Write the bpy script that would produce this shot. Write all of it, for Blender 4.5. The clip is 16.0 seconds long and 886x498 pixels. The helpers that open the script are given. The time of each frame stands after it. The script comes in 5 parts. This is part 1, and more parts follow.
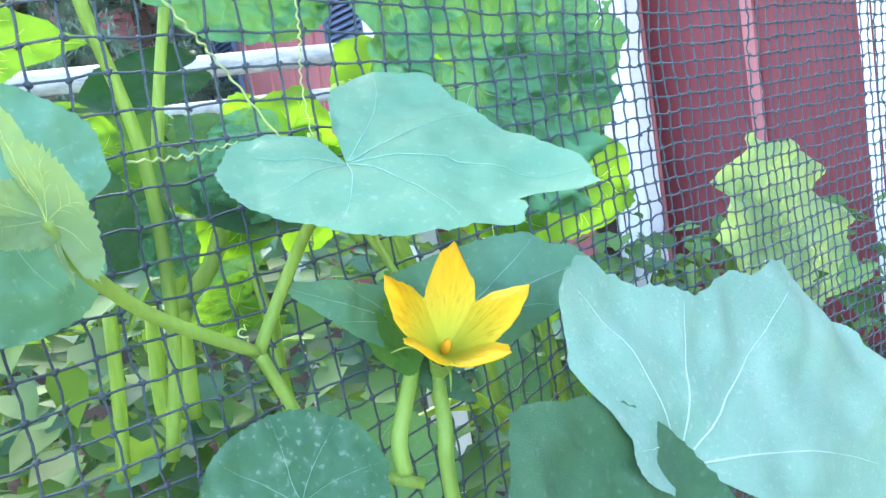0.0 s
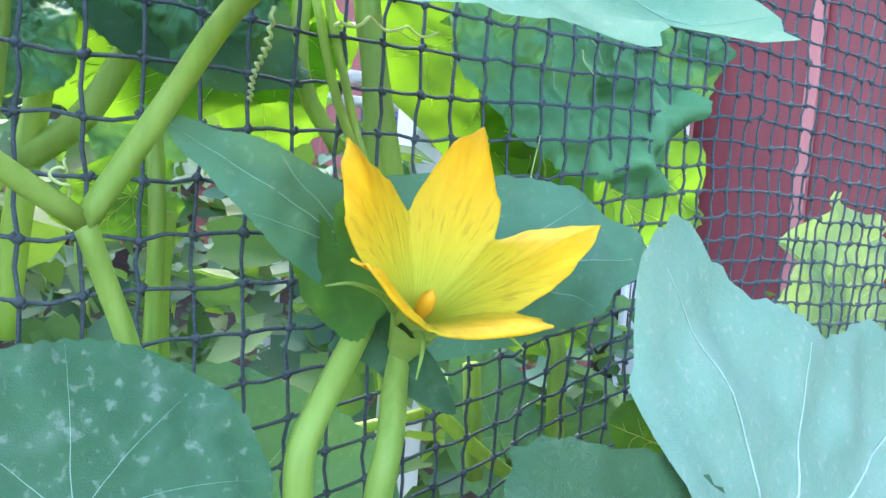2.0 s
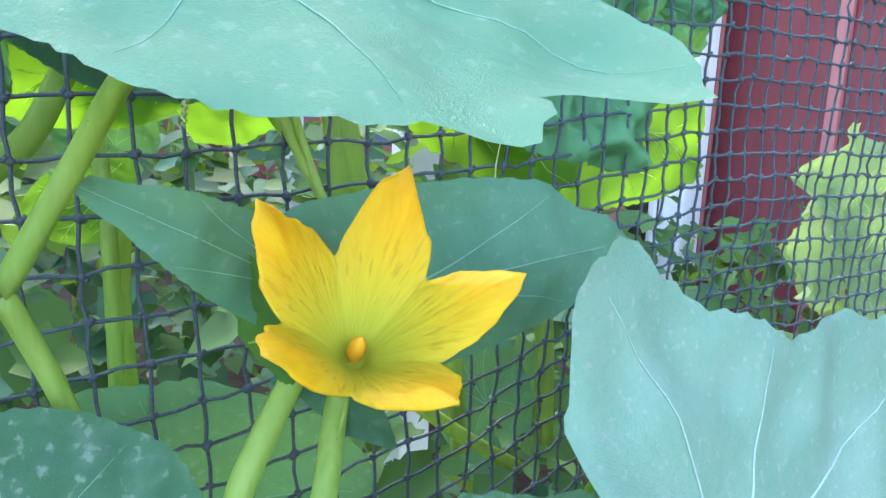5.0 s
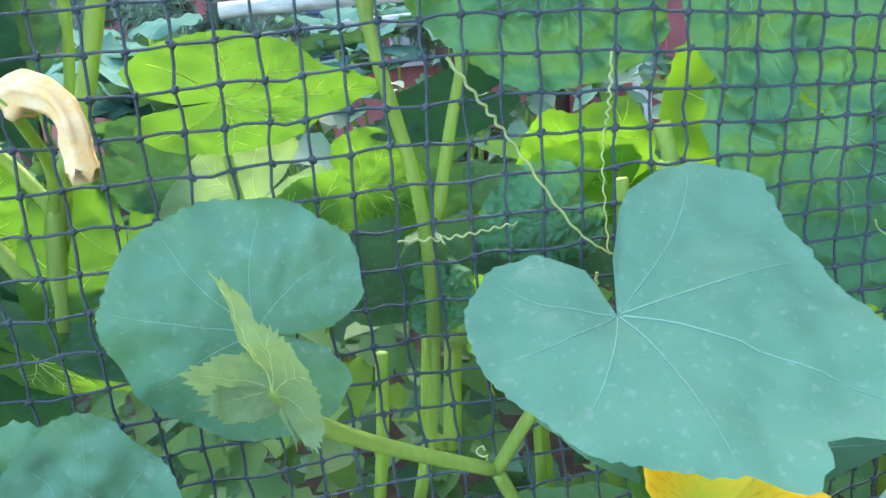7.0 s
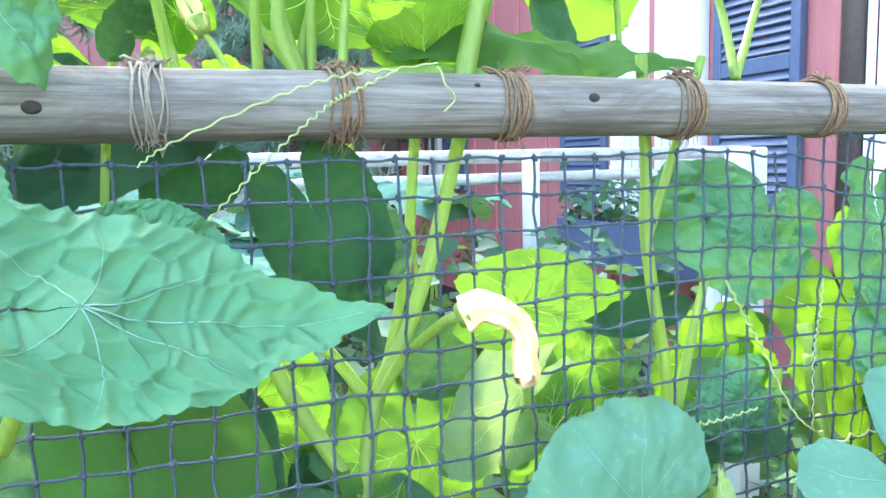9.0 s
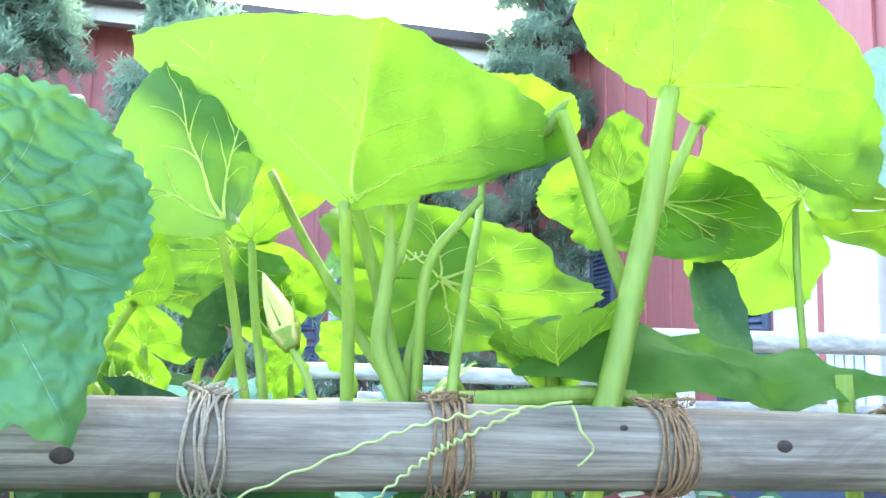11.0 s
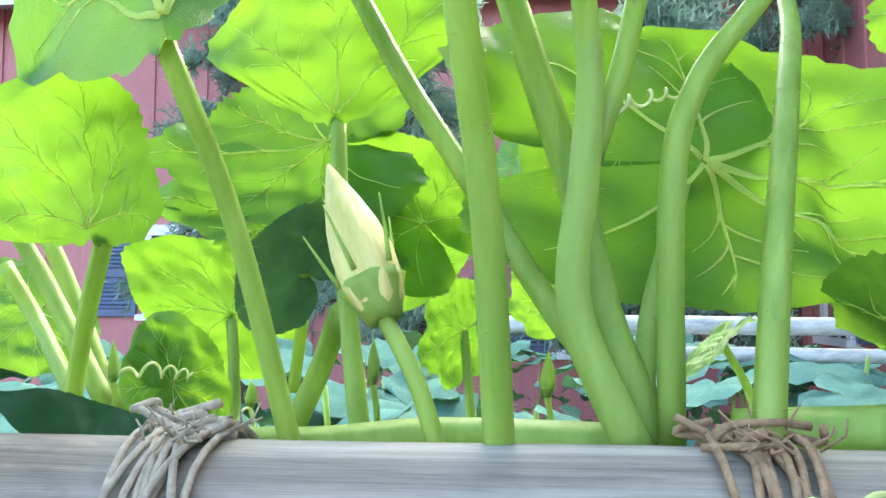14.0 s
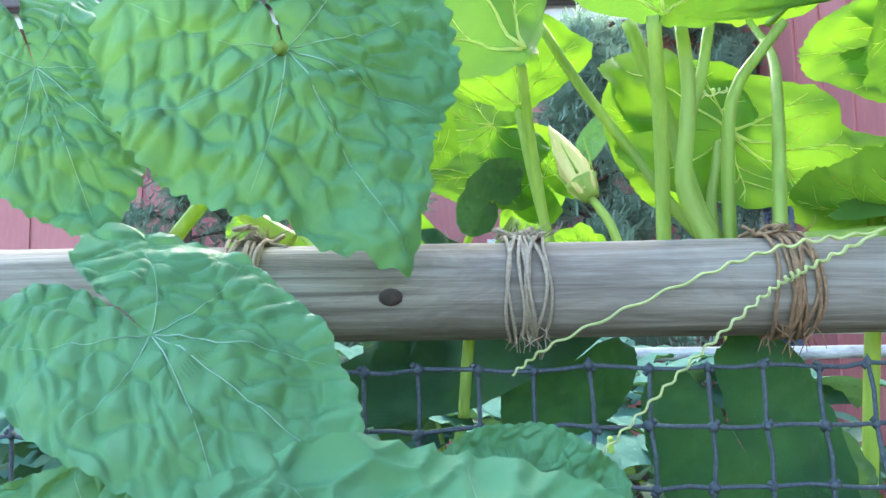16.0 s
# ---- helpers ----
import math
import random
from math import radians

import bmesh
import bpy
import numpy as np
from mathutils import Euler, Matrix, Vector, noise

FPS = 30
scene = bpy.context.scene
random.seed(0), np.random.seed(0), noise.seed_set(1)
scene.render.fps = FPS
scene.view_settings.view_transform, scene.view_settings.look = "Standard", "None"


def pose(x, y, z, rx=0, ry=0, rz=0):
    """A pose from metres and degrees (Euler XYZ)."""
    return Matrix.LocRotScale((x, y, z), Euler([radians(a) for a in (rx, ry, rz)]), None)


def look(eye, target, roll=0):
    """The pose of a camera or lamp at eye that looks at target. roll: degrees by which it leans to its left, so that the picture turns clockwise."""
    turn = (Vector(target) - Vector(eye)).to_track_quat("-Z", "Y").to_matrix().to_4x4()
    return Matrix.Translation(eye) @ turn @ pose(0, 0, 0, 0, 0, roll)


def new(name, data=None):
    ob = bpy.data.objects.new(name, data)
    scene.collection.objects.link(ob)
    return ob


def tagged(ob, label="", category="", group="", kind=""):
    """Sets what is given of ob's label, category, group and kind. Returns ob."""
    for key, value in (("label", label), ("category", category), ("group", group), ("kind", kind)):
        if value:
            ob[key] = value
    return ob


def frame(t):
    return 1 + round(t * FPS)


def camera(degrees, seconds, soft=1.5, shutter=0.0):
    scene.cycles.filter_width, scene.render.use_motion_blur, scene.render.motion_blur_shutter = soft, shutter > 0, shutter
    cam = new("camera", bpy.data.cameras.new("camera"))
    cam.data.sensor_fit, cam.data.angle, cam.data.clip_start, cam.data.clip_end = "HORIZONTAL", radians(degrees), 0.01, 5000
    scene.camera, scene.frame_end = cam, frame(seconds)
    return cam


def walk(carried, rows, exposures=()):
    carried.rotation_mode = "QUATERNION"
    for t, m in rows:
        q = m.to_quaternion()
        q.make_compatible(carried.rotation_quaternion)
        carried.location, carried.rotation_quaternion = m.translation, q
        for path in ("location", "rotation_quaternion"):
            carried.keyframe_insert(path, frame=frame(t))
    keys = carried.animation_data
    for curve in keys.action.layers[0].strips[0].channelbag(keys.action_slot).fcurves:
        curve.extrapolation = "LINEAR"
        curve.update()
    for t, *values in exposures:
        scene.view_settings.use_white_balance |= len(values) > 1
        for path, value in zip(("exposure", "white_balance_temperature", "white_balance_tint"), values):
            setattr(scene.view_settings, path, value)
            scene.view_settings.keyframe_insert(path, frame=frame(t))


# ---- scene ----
cam = camera(60.0, 16.0)
PATH = [
    (0, (-0.065, -0.447, 0.778), (1.039, 1.199, 0.507), -9.4),
    (0.5, (0.022, -0.401, 0.776), (1.075, 1.248, 0.361), -3.5),
    (1, (0.034, -0.361, 0.747), (1.036, 1.356, 0.529), -0.8),
    (1.5, (0.032, -0.315, 0.715), (1.073, 1.378, 0.495), 3.7),
    (2, (0.032, -0.291, 0.703), (1.163, 1.35, 0.53), 4.6),
    (2.5, (0.024, -0.283, 0.694), (1.188, 1.338, 0.557), 6.6),
    (3, (0.034, -0.282, 0.7), (1.225, 1.322, 0.602), 5.9),
    (3.5, (0.034, -0.292, 0.721), (1.205, 1.327, 0.636), 2.7),
    (3.7, (0.042, -0.298, 0.729), (1.19, 1.334, 0.594), 2.2),
    (6, (0.067, -0.298, 0.781), (0.806, 1.458, 0.18), -1.8),
    (6.5, (0.053, -0.361, 0.875), (0.387, 1.497, 0.214), -5.6),
    (7, (0.02, -0.388, 0.904), (0.219, 1.518, 0.334), -5.5),
    (7.5, (-0.073, -0.378, 0.901), (0.282, 1.507, 0.334), -2.8),
    (8, (-0.168, -0.383, 0.916), (0.406, 1.466, 0.414), -2.7),
    (8.5, (-0.24, -0.402, 0.917), (0.405, 1.458, 0.564), -0.9),
    (9, (-0.276, -0.383, 0.965), (0.47, 1.459, 0.74), -1.3),
    (9.5, (-0.271, -0.378, 0.995), (0.455, 1.484, 1.076), -1.4),
    (10, (-0.251, -0.341, 1.012), (0.33, 1.557, 1.256), -0.4),
    (12.5, (-0.225, -0.21, 1.041), (-0.22, 1.774, 1.299), 2.8),
    (13, (-0.2046, -0.1327, 1.0379), (-0.4469, 1.8375, 1.2815), 0.35),
    (13.5, (-0.207, -0.1149, 1.0338), (-0.4375, 1.8676, 1.1627), 0.53),
    (14, (-0.2095, -0.1155, 1.0365), (-0.405, 1.870, 1.166), 0.2),
    (14.5, (-0.211, -0.116, 1.038), (-0.389, 1.872, 1.168), -0.0),
    (15, (-0.2111, -0.1285, 1.0409), (-0.3719, 1.8575, 1.2142), -0.56),
    (15.5, (-0.239, -0.199, 1.031), (-0.33, 1.794, 1.172), 1.2),
    (16, (-0.294, -0.269, 0.981), (-0.3, 1.72, 1.191), -0.8),
]
LIFT = 2.95
walk(cam, [(t, look(e, g, r)) for t, e, g, r in PATH],
     [(t, e + LIFT) for t, e in ((0, 0.8), (1, 0.72), (3, 0.6), (5.8, 0.38), (7, 0.2), (8, 0.5), (8.5, 0.7), (9.5, 0.85), (10.2, 0.85), (12.3, 0.3), (13, 0.25), (15, 0.22), (16, 0.28))])

# ---- daylight: a bright veiled sky, the sun behind the plants ----
SUN_HEIGHT = 39
world = bpy.data.worlds.new("world")
scene.world = world
world.use_nodes = True
wn = world.node_tree.nodes
sky = wn.new("ShaderNodeTexSky")
sky.sky_type, sky.sun_disc = "NISHITA", False
sky.sun_elevation, sky.sun_rotation = radians(SUN_HEIGHT), radians(18)
sky.air_density, sky.dust_density, sky.ozone_density = 1.0, 2.5, 1.0
wn["Background"].inputs["Strength"].default_value = 0.15
world.node_tree.links.new(sky.outputs["Color"], wn["Background"].inputs["Color"])
sun = new("sun", bpy.data.lights.new("sun", "SUN"))
sun.data.energy, sun.data.angle, sun.data.color = 0.95, radians(60), (1.0, 0.97, 0.9)
sun.matrix_world = look((1.2, 4.4, 4.7), (0, 0, 1))


# ---- materials ----
class Shade:
    """A node material in a few calls."""

    def __init__(self, name):
        self.mat = bpy.data.materials.new(name)
        self.mat.use_nodes = True
        self.tree = self.mat.node_tree
        self.bsdf = self.tree.nodes["Principled BSDF"]
        self.out = self.tree.nodes["Material Output"]
        self.coord = self.node("ShaderNodeTexCoord").outputs["Object"]

    def node(self, kind, **values):
        n = self.tree.nodes.new(kind)
        for key, value in values.items():
            n.inputs[key.replace("_", " ")].default_value = value
        return n

    def link(self, a, b):
        self.tree.links.new(a, b)

    def stretch(self, x, y, z):
        m = self.node("ShaderNodeMapping")
        m.inputs["Scale"].default_value = (x, y, z)
        self.link(self.coord, m.inputs["Vector"])
        return m.outputs["Vector"]

    def noise(self, scale, detail=4.0, rough=0.6, at=None, warp=0.0):
        n = self.node("ShaderNodeTexNoise", Scale=scale, Detail=detail, Roughness=rough, Distortion=warp)
        self.link(at or self.coord, n.inputs["Vector"])
        return n.outputs["Fac"]

    def cells(self, scale, at=None, feature="DISTANCE_TO_EDGE"):
        n = self.node("ShaderNodeTexVoronoi", Scale=scale)
        n.feature = feature
        self.link(at or self.coord, n.inputs["Vector"])
        return n.outputs["Distance"]

    def ramp(self, fac, *stops):
        n = self.node("ShaderNodeValToRGB")
        e = n.color_ramp.elements
        while len(e) < len(stops):
            e.new(0.5)
        for s, (p, c) in zip(e, stops):
            s.position = p
            s.color = (*c, 1) if len(c) == 3 else c
        self.link(fac, n.inputs["Fac"])
        return n.outputs["Color"]

    def mix(self, fac, a, b, how="MIX"):
        n = self.node("ShaderNodeMix")
        n.data_type, n.blend_type = "RGBA", how
        for socket, v in ((n.inputs[0], fac), (n.inputs[6], a), (n.inputs[7], b)):
            if isinstance(v, (int, float)):
                socket.default_value = v
            elif isinstance(v, tuple):
                socket.default_value = (*v, 1)
            else:
                self.link(v, socket)
        return n.outputs[2]

    def random(self):
        return self.node("ShaderNodeObjectInfo").outputs["Random"]

    def island(self):
        return self.node("ShaderNodeNewGeometry").outputs["Random Per Island"]

    def bump(self, height, strength=0.4, distance=0.002, before=None):
        n = self.node("ShaderNodeBump", Strength=strength, Distance=distance)
        self.link(height, n.inputs["Height"])
        if before:
            self.link(before, n.inputs["Normal"])
        self.link(n.outputs["Normal"], self.bsdf.inputs["Normal"])
        return n.outputs["Normal"]

    def done(self, colour, rough=0.6, **values):
        b = self.bsdf
        if isinstance(colour, tuple):
            b.inputs["Base Color"].default_value = (*colour, 1)
        else:
            self.link(colour, b.inputs["Base Color"])
        if isinstance(rough, (int, float)):
            b.inputs["Roughness"].default_value = rough
        else:
            self.link(rough, b.inputs["Roughness"])
        for key, value in values.items():
            b.inputs[key.replace("_", " ")].default_value = value
        return self.mat

    def thin(self, colour, share):
        """Lets light through, as a leaf or petal does."""
        t = self.node("ShaderNodeBsdfTranslucent")
        if isinstance(colour, tuple):
            t.inputs["Color"].default_value = (*colour, 1)
        else:
            self.link(colour, t.inputs["Color"])
        m = self.node("ShaderNodeMixShader", Fac=share)
        self.link(self.bsdf.outputs[0], m.inputs[1])
        self.link(t.outputs[0], m.inputs[2])
        self.link(m.outputs[0], self.out.inputs["Surface"])
        return self.mat


def leaf_material(name, dark, light, through_colour, share, spots=0.0, quilt=45.0, relief=0.5, rough=0.5, spec=0.5):
    s = Shade(name)
    vary = s.random()
    base = s.ramp(s.noise(14, 5), (0.3, dark), (0.72, light))
    base = s.mix(s.ramp(vary, (0.0, (0, 0, 0)), (1.0, (0.45, 0.45, 0.45))), base, light)
    fine = s.noise(220, 3)
    base = s.mix(s.ramp(fine, (0.35, (0.0, 0.0, 0.0)), (0.8, (0.35, 0.35, 0.35))), base, light)
    if spots:
        blot = s.ramp(s.noise(230, 2, 0.5), (0.6, (0, 0, 0)), (0.72, (spots, spots, spots)))
        base = s.mix(blot, base, (0.42, 0.5, 0.42))
        cloud = s.ramp(s.noise(60, 3, 0.6), (0.52, (0, 0, 0)), (0.75, (spots * 0.6, spots * 0.6, spots * 0.6)))
        base = s.mix(cloud, base, (0.3, 0.4, 0.34))
    net = s.ramp(s.cells(quilt, s.mix(0.1, s.coord, s.node("ShaderNodeTexNoise", Scale=30).outputs["Color"])), (0.0, (0, 0, 0)), (0.45, (1, 1, 1)))
    first = s.bump(net, relief, 0.0025)
    s.bump(fine, 0.25, 0.0006, first)
    glow = s.mix(s.ramp(net, (0.0, (0.55, 0.55, 0.55)), (0.3, (0, 0, 0))), through_colour, light)
    mottle = s.ramp(s.noise(48, 4, 0.65), (0.3, (0.84, 0.86, 0.8)), (0.7, (1.05, 1.04, 1.05)))
    glow = s.mix(1.0, glow, mottle, "MULTIPLY")
    s.done(base, s.ramp(s.noise(60), (0.3, (rough - 0.08,) * 3), (0.7, (rough + 0.15,) * 3)), Specular_IOR_Level=spec)
    return s.thin(glow, share)


LEAF_BLUE = leaf_material("blue_green_leaf", (0.072, 0.21, 0.12), (0.13, 0.305, 0.19), (0.16, 0.38, 0.05), 0.2, 0.22, 60, 0.25, 0.48, 0.35)
LEAF_SPOT = leaf_material("spotted_leaf", (0.035, 0.12, 0.06), (0.07, 0.185, 0.105), (0.14, 0.34, 0.06), 0.2, 0.42, 60, 0.25, 0.48, 0.35)
LEAF_SILVER = leaf_material("silvery_leaf", (0.16, 0.33, 0.235), (0.28, 0.45, 0.345), (0.16, 0.38, 0.08), 0.2, 0.6, 60, 0.2, 0.48, 0.4)
# darkest leaf copy: the shade below pole and canopy is put into its colour
LEAF_DEEP_SHADE = leaf_material("deep_shade_leaf", (0.016, 0.075, 0.028), (0.045, 0.14, 0.06), (0.05, 0.2, 0.02), 0.1, 0.0, 80, 0.6, 0.5, 0.3)
LEAF_CRINKLE = leaf_material("crinkled_leaf", (0.048, 0.19, 0.07), (0.12, 0.335, 0.155), (0.18, 0.42, 0.05), 0.18, 0.0, 170, 0.35, 0.36, 0.5)
LEAF_MATT = leaf_material("matt_leaf", (0.05, 0.14, 0.1), (0.11, 0.24, 0.18), (0.14, 0.32, 0.06), 0.15, 0.2, 60, 0.25, 0.8, 0.03)
# backlit, middle and shaded leaf copies; how the light falls is in the colour
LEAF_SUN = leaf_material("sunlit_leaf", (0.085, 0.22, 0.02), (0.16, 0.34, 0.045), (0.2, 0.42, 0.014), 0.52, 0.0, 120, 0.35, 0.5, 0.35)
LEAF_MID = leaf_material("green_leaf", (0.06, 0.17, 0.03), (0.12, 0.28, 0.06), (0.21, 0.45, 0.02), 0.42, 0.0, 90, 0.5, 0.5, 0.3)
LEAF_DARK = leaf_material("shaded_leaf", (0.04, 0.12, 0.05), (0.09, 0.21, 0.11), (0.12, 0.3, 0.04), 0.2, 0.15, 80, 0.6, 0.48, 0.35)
LEAF_PALE = leaf_material("pale_leaf", (0.24, 0.4, 0.15), (0.4, 0.56, 0.29), (0.35, 0.55, 0.12), 0.35, 0.0, 80, 0.6, 0.5, 0.35)


def stalk_material(name, dark, light, glow=0.3):
    s = Shade(name)
    ribs = s.noise(40, 4, 0.6, s.stretch(6, 6, 0.6))
    c = s.mix(s.ramp(s.random(), (0, (0, 0, 0)), (1, (0.6, 0.6, 0.6))), s.ramp(ribs, (0.3, dark), (0.7, light)), light)
    s.bump(ribs, 0.35, 0.001)
    s.done(c, 0.5, Specular_IOR_Level=0.4)
    return s.thin(tuple(min(1.0, v * 1.6) for v in light), glow)


STALK = stalk_material("green_stalk", (0.16, 0.27, 0.04), (0.36, 0.49, 0.12), 0.36)
VEIN = stalk_material("pale_vein", (0.48, 0.7, 0.2), (0.62, 0.82, 0.32), 0.8)
VEIN_COOL = stalk_material("cool_vein", (0.22, 0.42, 0.29), (0.32, 0.5, 0.38), 0.15)
VEIN_SILVER = stalk_material("silver_vein", (0.4, 0.55, 0.46), (0.55, 0.68, 0.6), 0.15)
TENDRIL = stalk_material("tendril", (0.35, 0.45, 0.16), (0.55, 0.6, 0.3))


def petal_material():
    """Deep yellow with a green throat and fine darker lines running out along each petal."""
    s = Shade("yellow_petal")
    axis = s.node("ShaderNodeSeparateXYZ")
    s.link(s.coord, axis.inputs[0])
    turn = s.node("ShaderNodeMath")
    turn.operation = "ARCTAN2"
    s.link(axis.outputs[2], turn.inputs[0])
    s.link(axis.outputs[1], turn.inputs[1])
    polar = s.node("ShaderNodeCombineXYZ")
    s.link(turn.outputs[0], polar.inputs[0])
    s.link(axis.outputs[0], polar.inputs[1])
    grow = s.node("ShaderNodeMapping")
    grow.inputs["Scale"].default_value = (1, 9, 1)
    s.link(polar.outputs[0], grow.inputs["Vector"])
    streak = s.noise(9, 5, 0.6, grow.outputs["Vector"])
    line = s.noise(16, 2, 0.5, grow.outputs["Vector"])
    c = s.ramp(streak, (0.3, (0.92, 0.5, 0.005)), (0.7, (1.0, 0.68, 0.025)))
    throat = s.ramp(axis.outputs[0], (0.008, (1, 1, 1)), (0.04, (0, 0, 0)))
    c = s.mix(throat, c, (0.6, 0.6, 0.06))
    mid = s.ramp(axis.outputs[0], (0.012, (0, 0, 0)), (0.022, (0.5, 0.5, 0.5)), (0.042, (0, 0, 0)))
    mark = s.mix(1.0, mid, s.ramp(line, (0.56, (0, 0, 0)), (0.66, (1, 1, 1))), "MULTIPLY")
    c = s.mix(mark, c, (0.5, 0.3, 0.02))
    rim = s.ramp(axis.outputs[0], (0.044, (0, 0, 0)), (0.053, (0.45, 0.45, 0.45)))
    c = s.mix(rim, c, (0.95, 0.6, 0.12))
    s.bump(streak, 0.5, 0.0015)
    s.done(c, 0.55, Specular_IOR_Level=0.3)
    return s.thin(c, 0.3)


PETAL = petal_material()


def plain(name, dark, light, scale, rough=0.6, relief=0.3, depth=0.001, at=None, **values):
    s = Shade(name)
    n = s.noise(scale, 5, 0.65, s.stretch(*at) if at else None)
    big = s.noise(scale / 7, 3)
    c = s.mix(s.ramp(big, (0.35, (0, 0, 0)), (0.7, (0.5, 0.5, 0.5))), s.ramp(n, (0.3, dark), (0.72, light)), dark)
    s.bump(n, relief, depth)
    return s.done(c, rough, **values)


PETAL_FADED = plain("faded_petal", (0.85, 0.5, 0.12), (0.9, 0.83, 0.6), 75, 0.7, 0.5, 0.002)
STAMEN = plain("orange_stamen", (0.85, 0.33, 0.01), (0.9, 0.45, 0.02), 300, 0.7)
BUD = plain("cream_bud", (0.5, 0.46, 0.12), (0.76, 0.66, 0.28), 70, 0.6, 0.4, 0.001, (5, 5, 0.7))
CORD = plain("grey_blue_cord", (0.03, 0.046, 0.056), (0.088, 0.122, 0.14), 700, 0.75, 0.5, 0.0006)
TWINE = plain("brown_twine", (0.17, 0.1, 0.05), (0.38, 0.26, 0.15), 500, 0.9, 0.8, 0.001)
TWINE_GREY = plain("grey_twine", (0.24, 0.2, 0.14), (0.46, 0.4, 0.3), 500, 0.9, 0.8, 0.001)


def weathered():
    s = Shade("weathered_wood")
    grain = s.noise(55, 6, 0.7, s.stretch(0.12, 3, 3), 0.4)
    stain = s.noise(22, 5, 0.7, s.stretch(0.45, 1.2, 1.2), 0.8)
    c = s.ramp(grain, (0.27, (0.06, 0.05, 0.037)), (0.46, (0.2, 0.18, 0.142)), (0.74, (0.42, 0.395, 0.33)))
    c = s.mix(s.ramp(stain, (0.5, (0, 0, 0)), (0.68, (0.8, 0.8, 0.8))), c, (0.12, 0.1, 0.075))
    crack = s.ramp(s.noise(120, 3, 0.5, s.stretch(0.04, 2, 2)), (0.3, (1, 1, 1)), (0.36, (0, 0, 0)))
    c = s.mix(s.mix(0.6, (0, 0, 0), crack), c, (0.09, 0.08, 0.07))
    s.bump(grain, 0.7, 0.0018)
    return s.done(c, 0.8)


WOOD = weathered()
WOOD_PALE = plain("bleached_wood", (0.3, 0.3, 0.28), (0.85, 0.85, 0.8), 26, 0.8, 0.6, 0.004, (0.6, 2, 2))
KNOT = plain("dark_knot", (0.03, 0.025, 0.02), (0.08, 0.06, 0.05), 200, 0.9)
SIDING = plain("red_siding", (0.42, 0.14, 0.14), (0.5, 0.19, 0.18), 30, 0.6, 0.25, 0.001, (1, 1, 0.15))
# the set-back wall's shade is put into this darker copy of the red
SIDING_SHADED = plain("shaded_red_siding", (0.18, 0.03, 0.037), (0.24, 0.046, 0.054), 30, 0.6, 0.25, 0.001, (1, 1, 0.15))
WHITE = plain("white_paint", (0.72, 0.72, 0.7), (0.82, 0.82, 0.8), 40, 0.5)
SHUTTER = plain("blue_grey_paint", (0.07, 0.1, 0.17), (0.1, 0.14, 0.23), 40, 0.5)
BROWN = plain("brown_metal", (0.07, 0.05, 0.045), (0.11, 0.08, 0.07), 60, 0.45)
ROOF = plain("dark_shingle", (0.05, 0.045, 0.045), (0.12, 0.11, 0.11), 60, 0.9)
SOIL = plain("dark_soil", (0.025, 0.018, 0.012), (0.07, 0.05, 0.035), 25, 0.95, 0.8, 0.01)
BARK = plain("brown_bark", (0.06, 0.04, 0.03), (0.15, 0.1, 0.07), 40, 0.9, 0.8, 0.004)
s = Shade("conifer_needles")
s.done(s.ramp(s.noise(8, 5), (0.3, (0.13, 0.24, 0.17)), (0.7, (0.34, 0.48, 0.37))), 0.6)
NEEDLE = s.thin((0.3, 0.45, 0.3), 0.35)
CURTAIN = plain("white_curtain", (0.6, 0.6, 0.57), (0.78, 0.78, 0.75), 30, 0.9, 0.4, 0.004, (6, 6, 0.2))
s = Shade("window_glass")
GLASS = s.done((0.9, 0.95, 0.95), 0.02, Transmission_Weight=1.0, IOR=1.05)


# ---- building helpers ----
def shaped(name, verts, faces, material, parent=None, smooth=True, label=""):
    me = bpy.data.meshes.new(name)
    me.from_pydata(verts, [], faces)
    me.materials.append(material)
    if smooth:
        me.polygons.foreach_set("use_smooth", [True] * len(me.polygons))
    ob = new(name, me)
    if parent:
        ob.parent = parent
    return tagged(ob, label)


def part(name, bm, material, parent=None, label="", smooth=False):
    me = bpy.data.meshes.new(name)
    bm.normal_update()
    bm.to_mesh(me)
    bm.free()
    me.materials.append(material)
    if smooth:
        me.polygons.foreach_set("use_smooth", [True] * len(me.polygons))
    ob = new(name, me)
    if parent:
        ob.parent = parent
    return tagged(ob, label)


def thing(name, label, category, group="", kind="", at=(0, 0, 0)):
    ob = new(name)
    ob.location = at
    ob.empty_display_size = 0.05
    return tagged(ob, label, category, group, kind)


def box(bm, lo, hi, bevel=0.0):
    lo, hi = Vector(lo), Vector(hi)
    g = bmesh.ops.create_cube(bm, size=1, matrix=Matrix.Translation((lo + hi) / 2) @ Matrix.Diagonal((*(hi - lo), 1)))
    if bevel:
        edges = list({e for v in g["verts"] for e in v.link_edges})
        bmesh.ops.bevel(bm, geom=edges, offset=bevel, segments=2, affect="EDGES", profile=0.5)
    return bm


def boxed(*args, **kw):
    return box(bmesh.new(), *args, **kw)


